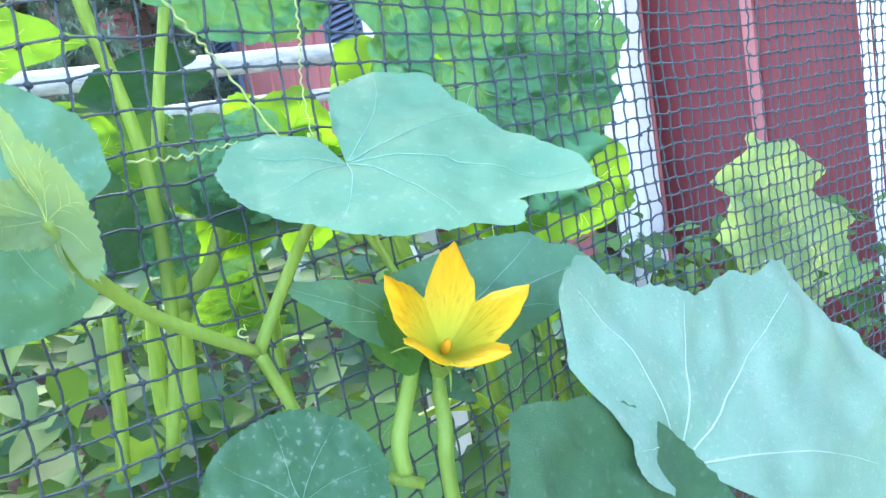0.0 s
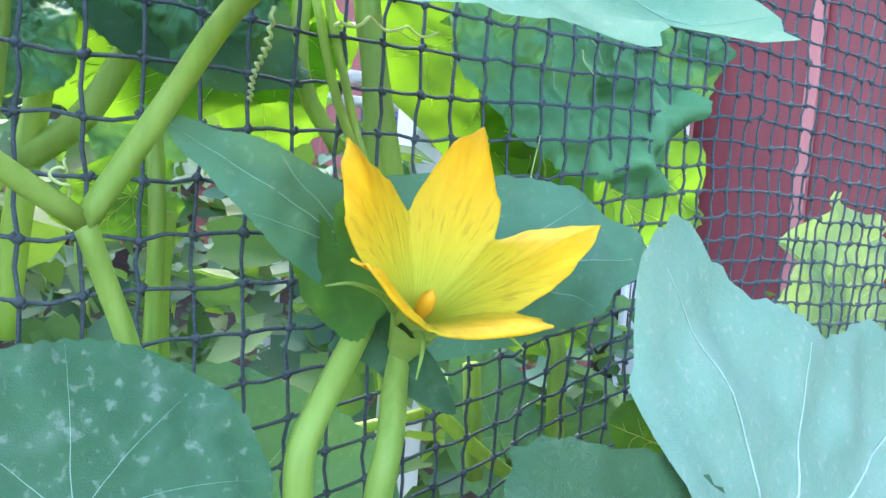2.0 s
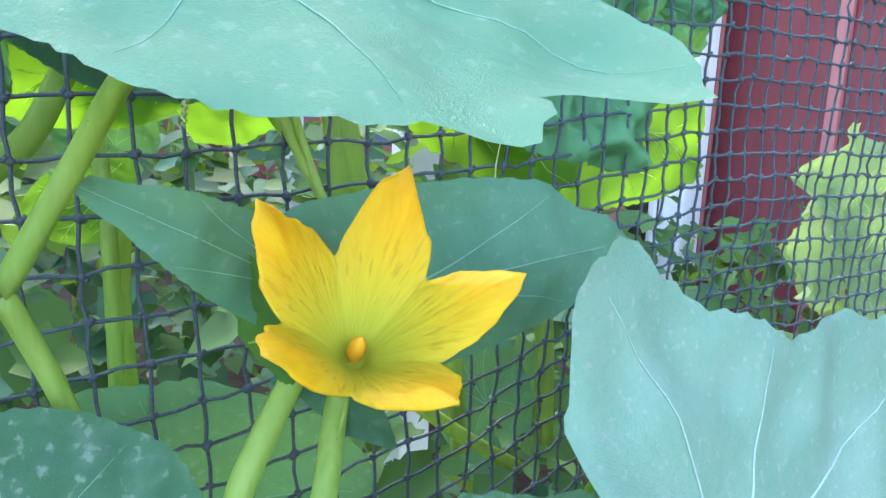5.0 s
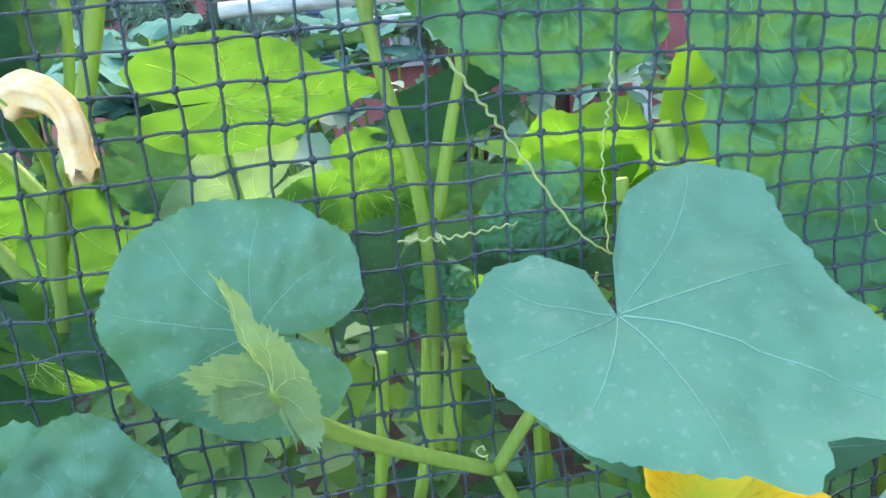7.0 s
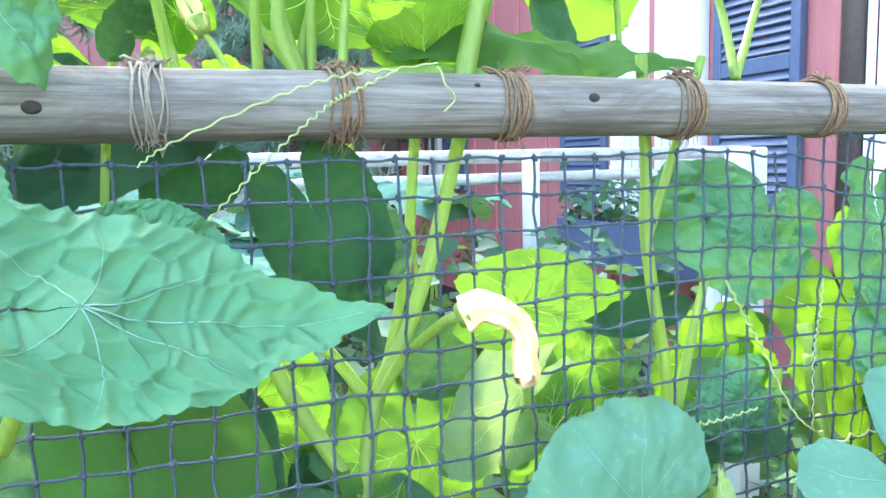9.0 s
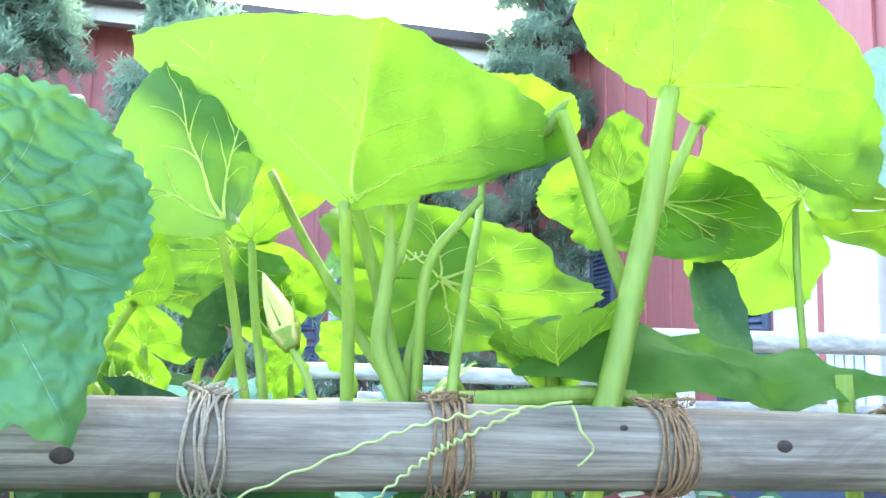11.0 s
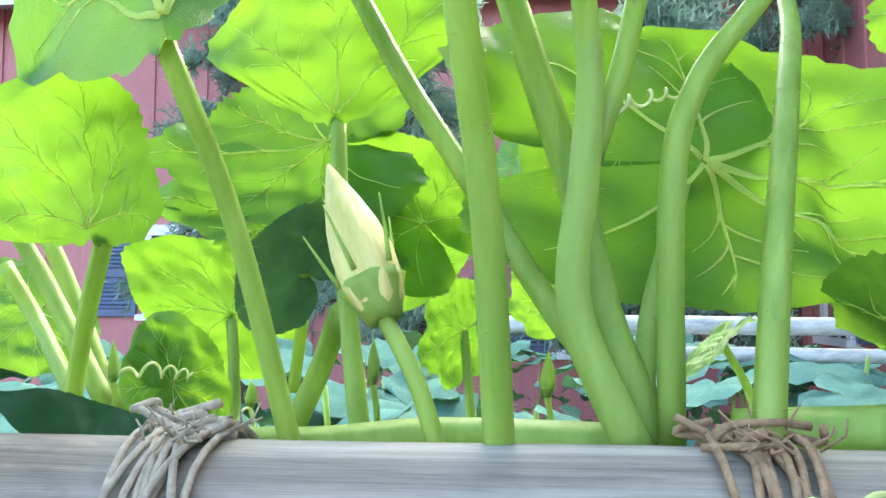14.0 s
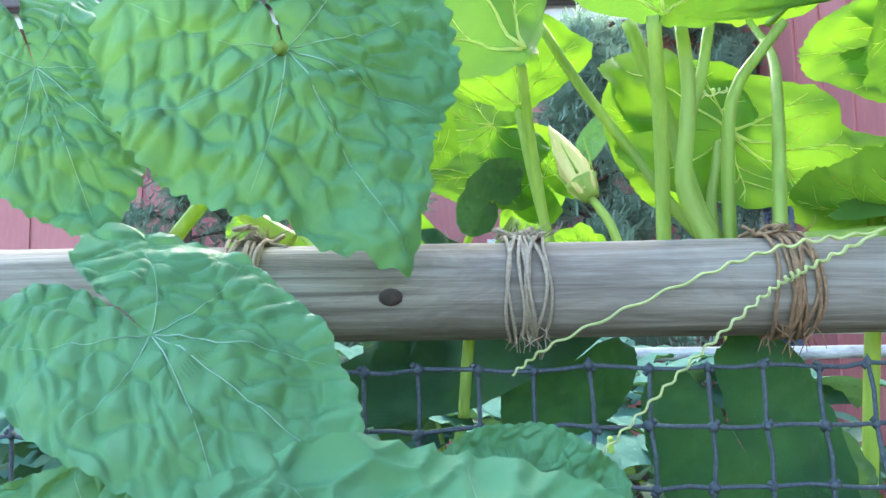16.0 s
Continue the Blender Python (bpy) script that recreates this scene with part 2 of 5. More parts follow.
def smooth_path(points, steps=6):
    """A soft line through the points."""
    p = [Vector(q) for q in points]
    if len(p) < 3:
        return [p[0].lerp(p[-1], i / (steps * 2)) for i in range(steps * 2 + 1)]
    p = [p[0] * 2 - p[1]] + p + [p[-1] * 2 - p[-2]]
    line = []
    for a, b, c, d in zip(p, p[1:], p[2:], p[3:]):
        for i in range(steps):
            t = i / steps
            line.append(0.5 * (2 * b + (c - a) * t + (2 * a - 5 * b + 4 * c - d) * t * t + (3 * b - a - 3 * c + d) * t ** 3))
    return line + [p[-2]]


def tube_data(line, r0, r1, sides=8, verts=None, faces=None, ribs=0.0, caps=True):
    """A tapered tube along a line; ribs gives it a ridged section."""
    verts = [] if verts is None else verts
    faces = [] if faces is None else faces
    start = len(verts)
    n = len(line)
    ref = Vector((0.31, 0.17, 0.93))
    for i, p in enumerate(line):
        d = (line[min(i + 1, n - 1)] - line[max(i - 1, 0)])
        d = d.normalized() if d.length > 1e-9 else Vector((0, 0, 1))
        side = d.cross(ref)
        if side.length < 0.05:
            side = d.cross(Vector((1, 0, 0)))
        side.normalize()
        up = side.cross(d)
        ref = up
        r = r0 + (r1 - r0) * i / max(n - 1, 1)
        for k in range(sides):
            a = 2 * math.pi * k / sides
            q = r * (1 + (ribs if k % 2 else -ribs))
            verts.append(tuple(p + side * math.cos(a) * q + up * math.sin(a) * q))
    for i in range(n - 1):
        for k in range(sides):
            a, b = start + i * sides + k, start + i * sides + (k + 1) % sides
            faces.append((a, b, b + sides, a + sides))
    if caps:
        faces.append(tuple(start + k for k in reversed(range(sides))))
        faces.append(tuple(start + (n - 1) * sides + k for k in range(sides)))
    return verts, faces


def stalk(name, points, r0, r1, parent, material=None, ribs=0.07, steps=6, hairs=0, label=""):
    """A stem through the points, with short pale hairs where asked for."""
    line = smooth_path(points, steps)
    verts, faces = tube_data(line, r0, r1, 12, ribs=ribs)
    if hairs:
        rnd = random.Random(len(points) * 7 + hairs)
        for _ in range(hairs):
            f = rnd.random() * (len(line) - 1.001)
            p = line[int(f)].lerp(line[int(f) + 1], f % 1)
            d = Vector((rnd.gauss(0, 1), rnd.gauss(0, 1), rnd.gauss(0, 0.4))).normalized()
            r = r0 + (r1 - r0) * f / len(line)
            tube_data([p + d * r * 0.9, p + d * (r + rnd.uniform(0.0006, 0.0016))], 0.00009, 0.00004, 3, verts, faces, caps=False)
    return shaped(name, verts, faces, material or STALK, parent, label=label)


OUTLINES = {
    "heart": ((0, 1.0), (25, 0.9), (50, 0.86), (80, 0.84), (110, 0.82), (140, 0.74), (160, 0.58), (176, 0.3)),
    "taper": ((0, 1.0), (10, 0.9), (25, 0.8), (50, 0.79), (80, 0.8), (110, 0.76), (140, 0.62), (160, 0.44), (176, 0.22)),
    # one-sided shapes: angles run all the way round from one edge of the cleft to the other
    "notched": ((-217, 0.189), (-196, 0.378), (-172, 0.472), (-156, 0.507), (-109, 0.507), (-71, 0.566), (-42, 0.661), (-32, 0.779), (-23, 0.755), (-20, 0.708), (-16, 0.748), (-5, 1.0), (0, 0.96), (20, 0.791), (38, 0.708), (51, 0.696), (70, 0.802), (83, 0.791), (95, 0.708), (103, 0.555), (112, 0.212)),
    "corner": ((-60, 0.5), (-45, 1.0), (-30, 1.3), (-19, 1.22), (-10, 1.08), (0, 1.0), (13, 0.68), (36, 0.48), (59, 0.48), (71, 0.53), (78, 0.6), (90, 0.58), (102, 0.46), (125, 0.22), (184, 0.1)),
    "vee": ((0, 1.0), (20, 0.99), (40, 1.0), (50, 1.0), (57, 0.9), (63, 0.5), (75, 0.2), (110, 0.07), (178, 0.04)),
    "lobed": ((0, 1.0), (14, 0.88), (30, 0.78), (48, 0.9), (62, 0.82), (78, 0.7), (95, 0.8), (120, 0.74), (148, 0.64), (165, 0.45), (177, 0.2)),
    "round": ((0, 1.0), (40, 0.98), (80, 0.95), (120, 0.9), (150, 0.75), (168, 0.5), (178, 0.2)),
    "arrow": ((0, 1.0), (12, 0.84), (30, 0.7), (55, 0.72), (85, 0.74), (115, 0.72), (140, 0.66), (160, 0.5), (176, 0.22)),
    "fan": ((0, 1.0), (14, 0.93), (28, 0.86), (46, 0.93), (62, 0.9), (80, 0.86), (100, 0.84), (118, 0.66), (135, 0.42), (150, 0.24), (178, 0.1)),
    "wedge": ((0, 1.0), (20, 0.98), (45, 0.97), (70, 0.98), (84, 0.96), (93, 0.72), (104, 0.36), (120, 0.16), (178, 0.05)),
    "blade": ((0, 1.0), (15, 0.8), (35, 0.52), (60, 0.36), (90, 0.3), (120, 0.27), (150, 0.22), (178, 0.1)),
}


def outline(shape, a):
    rows = OUTLINES[shape]
    a = min(max(a, rows[0][0]), rows[-1][0]) if rows[0][0] < 0 else min(abs(a), rows[-1][0])
    for (p, q), (u, v) in zip(rows, rows[1:]):
        if a <= u:
            f = (a - p) / (u - p)
            f = f * f * (3 - 2 * f)
            return q + (v - q) * f
    return rows[-1][1]


def leaf_surface(shape, wide, cup, droop, wave, seed, teeth, other=1.0, second=None, quilt=0.0):
    """The blade as a function of direction and share of the radius: u to the tip, v to the side, w up."""
    lat = max(outline(shape, a) * math.sin(radians(a)) for a in range(20, 160, 2))
    squeeze = wide / lat

    def at(a, f):
        r = outline(shape, a)
        r *= 1 + teeth * (abs((a * 0.16 + 40) % 1.0 - 0.5) * 2 - 0.5) * f ** 6
        r *= 1 + 0.035 * noise.noise((a * 0.045, seed * 3.1, 0.0)) * f
        u, v = r * f * math.cos(radians(a)), r * f * math.sin(radians(a)) * squeeze
        lift = 0.0
        if v < 0 and second:
            lift, v = -v / wide * second[1], v / wide * second[0]
        elif v < 0:
            v *= other
        d = math.hypot(u, v)
        w = lift + cup * abs(v) ** 1.5 * (1.0 if v < 0 else 0.85) - droop * d * d
        w += wave * noise.noise((u * 3.3, v * 3.3, seed * 1.7)) * d * 1.6
        w += 0.35 * wave * noise.noise((u * 9, v * 9, seed * 2.3)) * min(d * 3, 1)
        if quilt:
            along, over = (u + abs(v)) * 0.71, (u - abs(v)) * 0.71
            near = noise.voronoi((along * 6.0 + seed + 0.55 * noise.noise((u * 5, v * 5, 1)), over * 11.0 + 0.6 * noise.noise((u * 5, v * 5, 7)), seed * 0.7))[0]
            w += quilt * (min(1.0, (near[1] - near[0]) * 2.6) ** 0.6 - 0.6) * min(1.0, d * 5) * (1.1 - 0.4 * d)
        w -= 0.05 * math.exp(-(d / 0.1) ** 2)
        return Vector((u, v, w))
    return at


PATH_SIDE = Vector((-0.1, -0.4, 0.9))


def leaf(plant, base, tip, side, material, shape="heart", cup=0.15, droop=0.12, wave=0.1, teeth=0.025, seed=0, fine=1, veins=True, other=1.0, side2=None, quilt=0.0, label=""):
    """One leaf blade with its ribs. base is where the stalk meets it, side is the outermost point of one flank, side2 that of the other."""
    base, tip, side = Vector(base), Vector(tip), Vector(side)
    x = (tip - base)
    length = x.length
    x.normalize()
    across = (side - base) - x * (side - base).dot(x)
    wide = across.length / length
    y = across.normalized()
    z = x.cross(y)
    second = None
    if side2:
        q = Vector(side2) - base
        second = (-q.dot(y) / length, q.dot(z) / length)
    at = leaf_surface(shape, wide, cup, droop, wave, seed, teeth, other, second, quilt)
    rings, spokes = (60, 280) if quilt and base.y < 0.025 else (40, 170) if quilt else (20, 120) if fine else (5, 28)
    verts, faces = [(at(0, 0) * length)[:]], []
    last = OUTLINES[shape][-1][0]
    first = min(OUTLINES[shape][0][0], 0) or -last
    for i in range(1, rings + 1):
        f = (i / rings) ** 0.85
        for k in range(spokes + 1):
            verts.append((at(first + (last - first) * k / spokes, f) * length)[:])
    row = spokes + 1
    for k in range(spokes):
        faces.append((0, 1 + k, 2 + k))
    for i in range(rings - 1):
        for k in range(spokes):
            a = 1 + i * row + k
            faces.append((a, a + row, a + row + 1, a + 1))
    ob = shaped("leaf", verts, faces, material, plant, label=label)
    m = Matrix((x, y, z)).transposed().to_4x4()
    m.translation = base
    ob.matrix_basis = m
    if veins and material not in (LEAF_DEEP_SHADE, LEAF_DARK):
        vv, vf = [], []
        front_side = 1.0 if z.dot(PATH_SIDE - base) > 0 else -1.0
        thick = (0.0112 if material in (LEAF_SUN, LEAF_MID) else 0.0042) * length * (0.8 if fine else 1.0)
        for a, reach in ((0, 0.97), (42, 0.92), (-42, 0.92), (88, 0.9), (-88, 0.9), (132, 0.85), (-132, 0.85), (-178, 0.85)):
            if not first + 8 < a < last - 8 or (a == -178 and first > -190):
                continue
            if (shape == "blade" and a) or (shape == "wedge" and abs(a) > 95) or (shape == "vee" and abs(a) > 60):
                continue
            proud = Vector((0, 0, front_side * (thick * 0.55 + quilt * 0.1 * length)))
            line = [at(a * (0.8 + 0.2 * f), f) * length + proud * (1.1 - 0.6 * f) for f in [0.02 + (reach - 0.02) * k / 15 for k in range(16)]]
            tube_data(line, thick * (1 if abs(a) < 50 else 0.75), thick * 0.12, 5, vv, vf)
            if abs(a) > 100 or quilt or material not in (LEAF_SUN, LEAF_MID, LEAF_PALE):
                continue
            for f, turn in ((0.3, 17), (0.38, -17), (0.52, 14), (0.6, -14), (0.74, 9)):
                a0 = a * (0.8 + 0.2 * f)
                b = [at(a0 + turn * s, f + 0.3 * s ** 0.9 * (1.05 - f * 0.4)) * length + proud * 0.35 for s in (0.0, 0.2, 0.4, 0.6, 0.8, 1.0) if f + 0.3 * s < 0.97]
                if len(b) > 1:
                    tube_data(b, thick * 0.45, thick * 0.12, 4, vv, vf)
        shaped("leaf_ribs", vv, vf, VEIN if material in (LEAF_SUN, LEAF_MID, LEAF_PALE) else VEIN_SILVER if material is LEAF_SILVER else VEIN_COOL, ob)
    return ob


def coil(points, turns, radius, wire, parent, shrink=0.6, seed=1):
    """A tendril: a soft line with loops wound about it."""
    line = smooth_path(points, 30)
    out = []
    n = len(line)
    for i, p in enumerate(line):
        f = i / (n - 1)
        d = (line[min(i + 1, n - 1)] - line[max(i - 1, 0)]).normalized()
        s = d.cross(Vector((0.2, 0.9, 0.3))).normalized()
        u = s.cross(d)
        a = 2 * math.pi * turns * f ** 1.2
        r = radius * min(1, 5 * f) * (1 - (1 - shrink) * f) * (0.75 + 0.5 * noise.noise((f * 7, seed, 0)))
        out.append(p + s * math.cos(a) * r + u * math.sin(a) * r)
    verts, faces = tube_data(out, wire, wire * 0.6, 6)
    return shaped("tendril", verts, faces, TENDRIL, parent)


# ---- ground and house ----
ground = tagged(shaped("ground", [(-60, -60, 0), (60, -60, 0), (60, 60, 0), (-60, 60, 0)], [(0, 1, 2, 3)], SOIL), "dark bare garden soil", "ground", kind="structure")

SIDE_X, BACK_Y, EAVE = 1.98, 6.0, 3.55
house = thing("house", "red house with board and batten siding, white trim and blue shutters", "house", kind="structure")


def battened(name, lo, hi, axis, material, parent, step=0.31, side=-1, strip=None):
    """A wall slab with upright battens on its outer face."""
    wall = part(name, boxed(lo, hi), material, parent)
    a, b = lo[axis], hi[axis]
    out = 1 - axis
    face = lo[out] if side < 0 else hi[out]
    p = a + step * 0.4
    while p < b:
        l, h = [0, 0, lo[2]], [0, 0, hi[2]]
        l[axis], h[axis] = p, p + 0.04
        l[out], h[out] = (face - 0.018, face - 0.001) if side < 0 else (face + 0.001, face + 0.018)
        part("batten", boxed(l, h, bevel=0.003), strip or material, wall)
        p += step
    return wall


def louvred(parent, u0, u1, z0, z1, place):
    """A louvred shutter; place turns (along, out, up) into the world."""
    def slab(name, a, b, material, up, bevel=0.004):
        bm = boxed(a, b, bevel=bevel)
        for v in bm.verts:
            v.co = place(v.co)
        bmesh.ops.recalc_face_normals(bm, faces=bm.faces)
        return part(name, bm, material, up)
    sh = slab("shutter", (u0, 0.008, z0), (u1, 0.014, z1), SHUTTER, parent, 0.0)
    e = 0.045
    for a, b in (((u0, 0.012, z0), (u0 + e, 0.04, z1)), ((u1 - e, 0.012, z0), (u1, 0.04, z1)),
                 ((u0 + e, 0.012, z0), (u1 - e, 0.038, z0 + e * 1.3)), ((u0 + e, 0.012, z1 - e * 1.3), (u1 - e, 0.038, z1)),
                 ((u0 + e, 0.012, (z0 + z1) / 2 - 0.03), (u1 - e, 0.038, (z0 + z1) / 2 + 0.03))):
        slab("stile", a, b, SHUTTER, sh)
    z = z0 + 0.08
    while z < z1 - 0.07:
        if abs(z - (z0 + z1) / 2) > 0.05:
            bm = bmesh.new()
            vs = [bm.verts.new(place(Vector(c))) for c in ((u0 + e, 0.034, z - 0.014), (u1 - e, 0.034, z - 0.014), (u1 - e, 0.016, z + 0.014), (u0 + e, 0.016, z + 0.014),
                                                          (u0 + e, 0.038, z - 0.009), (u1 - e, 0.038, z - 0.009), (u1 - e, 0.02, z + 0.019), (u0 + e, 0.02, z + 0.019))]
            for f in ((0, 1, 2, 3), (4, 7, 6, 5), (0, 4, 5, 1), (2, 6, 7, 3), (0, 3, 7, 4), (1, 5, 6, 2)):
                bm.faces.new([vs[i] for i in f])
            bmesh.ops.recalc_face_normals(bm, faces=bm.faces)
            part("slat", bm, SHUTTER, sh)
        z += 0.034


def window(u0, u1, z0, z1, place, shutter, curtain=True, bars=True):
    """A white sash window with shutters beside it."""
    w = thing("window", "white sash window with blue louvred shutters", "window", kind="structure")

    def slab(name, a, b, material, up, bevel=0.004):
        bm = boxed(a, b, bevel=bevel)
        for v in bm.verts:
            v.co = place(v.co)
        bmesh.ops.recalc_face_normals(bm, faces=bm.faces)
        return part(name, bm, material, up)
    f = 0.07
    slab("jamb", (u0, 0.002, z0), (u0 + f, 0.05, z1), WHITE, w)
    slab("jamb", (u1 - f, 0.002, z0), (u1, 0.05, z1), WHITE, w)
    slab("head", (u0 - 0.03, 0.002, z1), (u1 + 0.03, 0.06, z1 + 0.09), WHITE, w)
    slab("window_sill", (u0 - 0.04, 0.002, z0 - 0.05), (u1 + 0.04, 0.09, z0), WHITE, w)
    mid = (u0 + u1) / 2
    if bars:
        slab("sash_rail", (u0 + f, 0.01, (z0 + z1) / 2 - 0.025), (u1 - f, 0.035, (z0 + z1) / 2 + 0.025), WHITE, w)
        slab("muntin", (mid - 0.012, 0.012, z0), (mid + 0.012, 0.03, z1), WHITE, w)
        for z in (z0 + (z1 - z0) * 0.25, z0 + (z1 - z0) * 0.75):
            slab("muntin", (u0 + f, 0.012, z - 0.012), (u1 - f, 0.03, z + 0.012), WHITE, w)
    else:
        # a lowered shade over upright slats
        slab("shade", (u0 + f, 0.012, z0 + (z1 - z0) * 0.3), (u1 - f, 0.016, z1), WHITE, w, 0.0)
        n = 9
        for k in range(n):
            p = u0 + f + (u1 - u0 - 2 * f) * k / n
            slab("slat", (p + 0.004, 0.0095, z0), (p + (u1 - u0 - 2 * f) / n - 0.004, 0.0115, z0 + (z1 - z0) * 0.32), CURTAIN, w, 0.0)
    pane = slab("pane", (u0 + f, 0.006, z0), (u1 - f, 0.009, z1), GLASS, w, 0.0)
    pane.visible_shadow = False
    slab("curtain" if curtain else "blind", (u0 + f, 0.001, z0), (u1 - f, 0.003, z1), CURTAIN if curtain else BROWN, w, 0.0)
    for a, b in shutter:
        louvred(w, a, b, z0 - 0.02, z1 + 0.04, place)
    return w


def on_side(v):
    return Vector((SIDE_X - 0.0 - v.y, v.x, v.z))


def on_back(v):
    return Vector((v.x, BACK_Y - v.y, v.z))


battened("wall_side", (SIDE_X, 1.42, 0), (SIDE_X + 0.2, BACK_Y, EAVE), 1, SIDING, house, 0.33)
battened("wall_back", (-9, BACK_Y, 0), (SIDE_X + 0.2, BACK_Y + 0.2, EAVE), 0, SIDING, house, 0.46)
battened("wall_recess", (SIDE_X + 0.16, -3.0, 0), (SIDE_X + 0.36, 1.42, EAVE), 1, SIDING_SHADED, house, 0.42, strip=SIDING)
for y in (1.30, 0.42):
    part("corner_board", boxed((SIDE_X - 0.03, y, 0), (SIDE_X + 0.055, y + 0.1, EAVE), bevel=0.004), WHITE, house)
    part("corner_board", boxed((SIDE_X - 0.05, y + 0.101, 0), (SIDE_X - 0.031, y + 0.125, EAVE), bevel=0.004), WHITE, house)
spout = tube_data([Vector((SIDE_X - 0.05, 1.47, 0.05)), Vector((SIDE_X - 0.05, 1.47, EAVE - 0.1))], 0.04, 0.04, 12)
shaped("downspout", *spout, BROWN, house)
part("eave_board", boxed((-9, BACK_Y - 0.35, EAVE - 0.12), (SIDE_X + 0.2, BACK_Y - 0.33, EAVE + 0.06), bevel=0.004), WHITE, house)
part("soffit", boxed((-9, BACK_Y - 0.329, EAVE - 0.02), (SIDE_X + 0.2, BACK_Y - 0.001, EAVE)), WHITE, house)
gutter = part("gutter", boxed((-9, BACK_Y - 0.47, EAVE + 0.0), (SIDE_X + 0.1, BACK_Y - 0.352, EAVE + 0.11), bevel=0.02), BROWN, house)
roof = shaped("roof", [(-9, BACK_Y - 0.42, EAVE + 0.12), (2.3, BACK_Y - 0.42, EAVE + 0.12), (2.3, BACK_Y + 3, EAVE + 1.2), (-9, BACK_Y + 3, EAVE + 1.2),
                       (-9, BACK_Y - 0.42, EAVE + 0.08), (2.3, BACK_Y - 0.42, EAVE + 0.08), (2.3, BACK_Y + 3, EAVE + 1.16), (-9, BACK_Y + 3, EAVE + 1.16)],
              [(0, 1, 2, 3), (7, 6, 5, 4), (0, 4, 5, 1), (1, 5, 6, 2), (2, 6, 7, 3), (3, 7, 4, 0)], ROOF, house, False)
shaped("roof", [(SIDE_X - 0.3, -3, EAVE + 0.05), (SIDE_X - 0.3, BACK_Y + 2, EAVE + 0.05), (SIDE_X + 3, BACK_Y + 2, EAVE + 1.5), (SIDE_X + 3, -3, EAVE + 1.5),
                (SIDE_X - 0.3, -3, EAVE), (SIDE_X - 0.3, BACK_Y + 2, EAVE), (SIDE_X + 3, BACK_Y + 2, EAVE + 1.45), (SIDE_X + 3, -3, EAVE + 1.45)],
       [(0, 3, 2, 1), (7, 4, 5, 6), (0, 1, 5, 4), (1, 2, 6, 5), (2, 3, 7, 6), (3, 0, 4, 7)], ROOF, house, False)
window(2.20, 2.84, 0.78, 1.80, on_side, ((1.70, 2.14), (2.90, 3.34)), bars=False)
window(5.12, 5.62, 0.78, 1.80, on_side, ((4.66, 5.06),), False)
window(0.08, 0.78, 0.62, 1.62, on_back, ((-0.27, 0.03),))
window(-3.3, -2.6, 0.9, 1.55, on_back, ((-3.75, -3.36),))

# ---- pole and netting ----
rnd = random.Random(4)


def pole(name, a, b, r, label, knots=(), wood=None):
    a, b = Vector(a), Vector(b)
    n = 60
    line = [a.lerp(b, i / n) + Vector((0, noise.noise((i * 0.13, r * 90, 0)), noise.noise((i * 0.11, 5, r * 70)))) * 0.0016 for i in range(n + 1)]
    verts, faces = tube_data(line, r, r * 0.97, 28)
    verts = [tuple(Vector(v) + Vector((0, 0, 0.0006 * noise.noise(Vector(v) * 60)))) for v in verts]
    ob = shaped(name, verts, faces, wood or WOOD)
    tagged(ob, label, "pole")
    for x, dz, size in knots:
        ang = math.asin(dz / r)
        c = Vector((x, a.y - r * math.cos(ang), a.z + dz))
        bm = bmesh.new()
        bmesh.ops.create_icosphere(bm, subdivisions=2, radius=size, matrix=Matrix.Translation(c) @ Matrix.Diagonal((1.25, 0.4, 0.9, 1)))
        part("knot", bm, KNOT, ob, smooth=True)
    return ob


RAIL_Y, RAIL_Z, RAIL_R = 0.012, 0.9955, 0.0178
rail = pole("wooden_pole", (-1.4, RAIL_Y, RAIL_Z), (1.5, RAIL_Y, RAIL_Z), RAIL_R, "weathered grey round wooden pole carrying the netting", ((-0.313, -0.003, 0.0035), (-0.028, 0.004, 0.003), (-0.1, 0.01, 0.0015)))


def soft_step(a, b, x):
    f = min(1.0, max(0.0, (x - a) / (b - a)))
    return f * f * (3 - 2 * f)


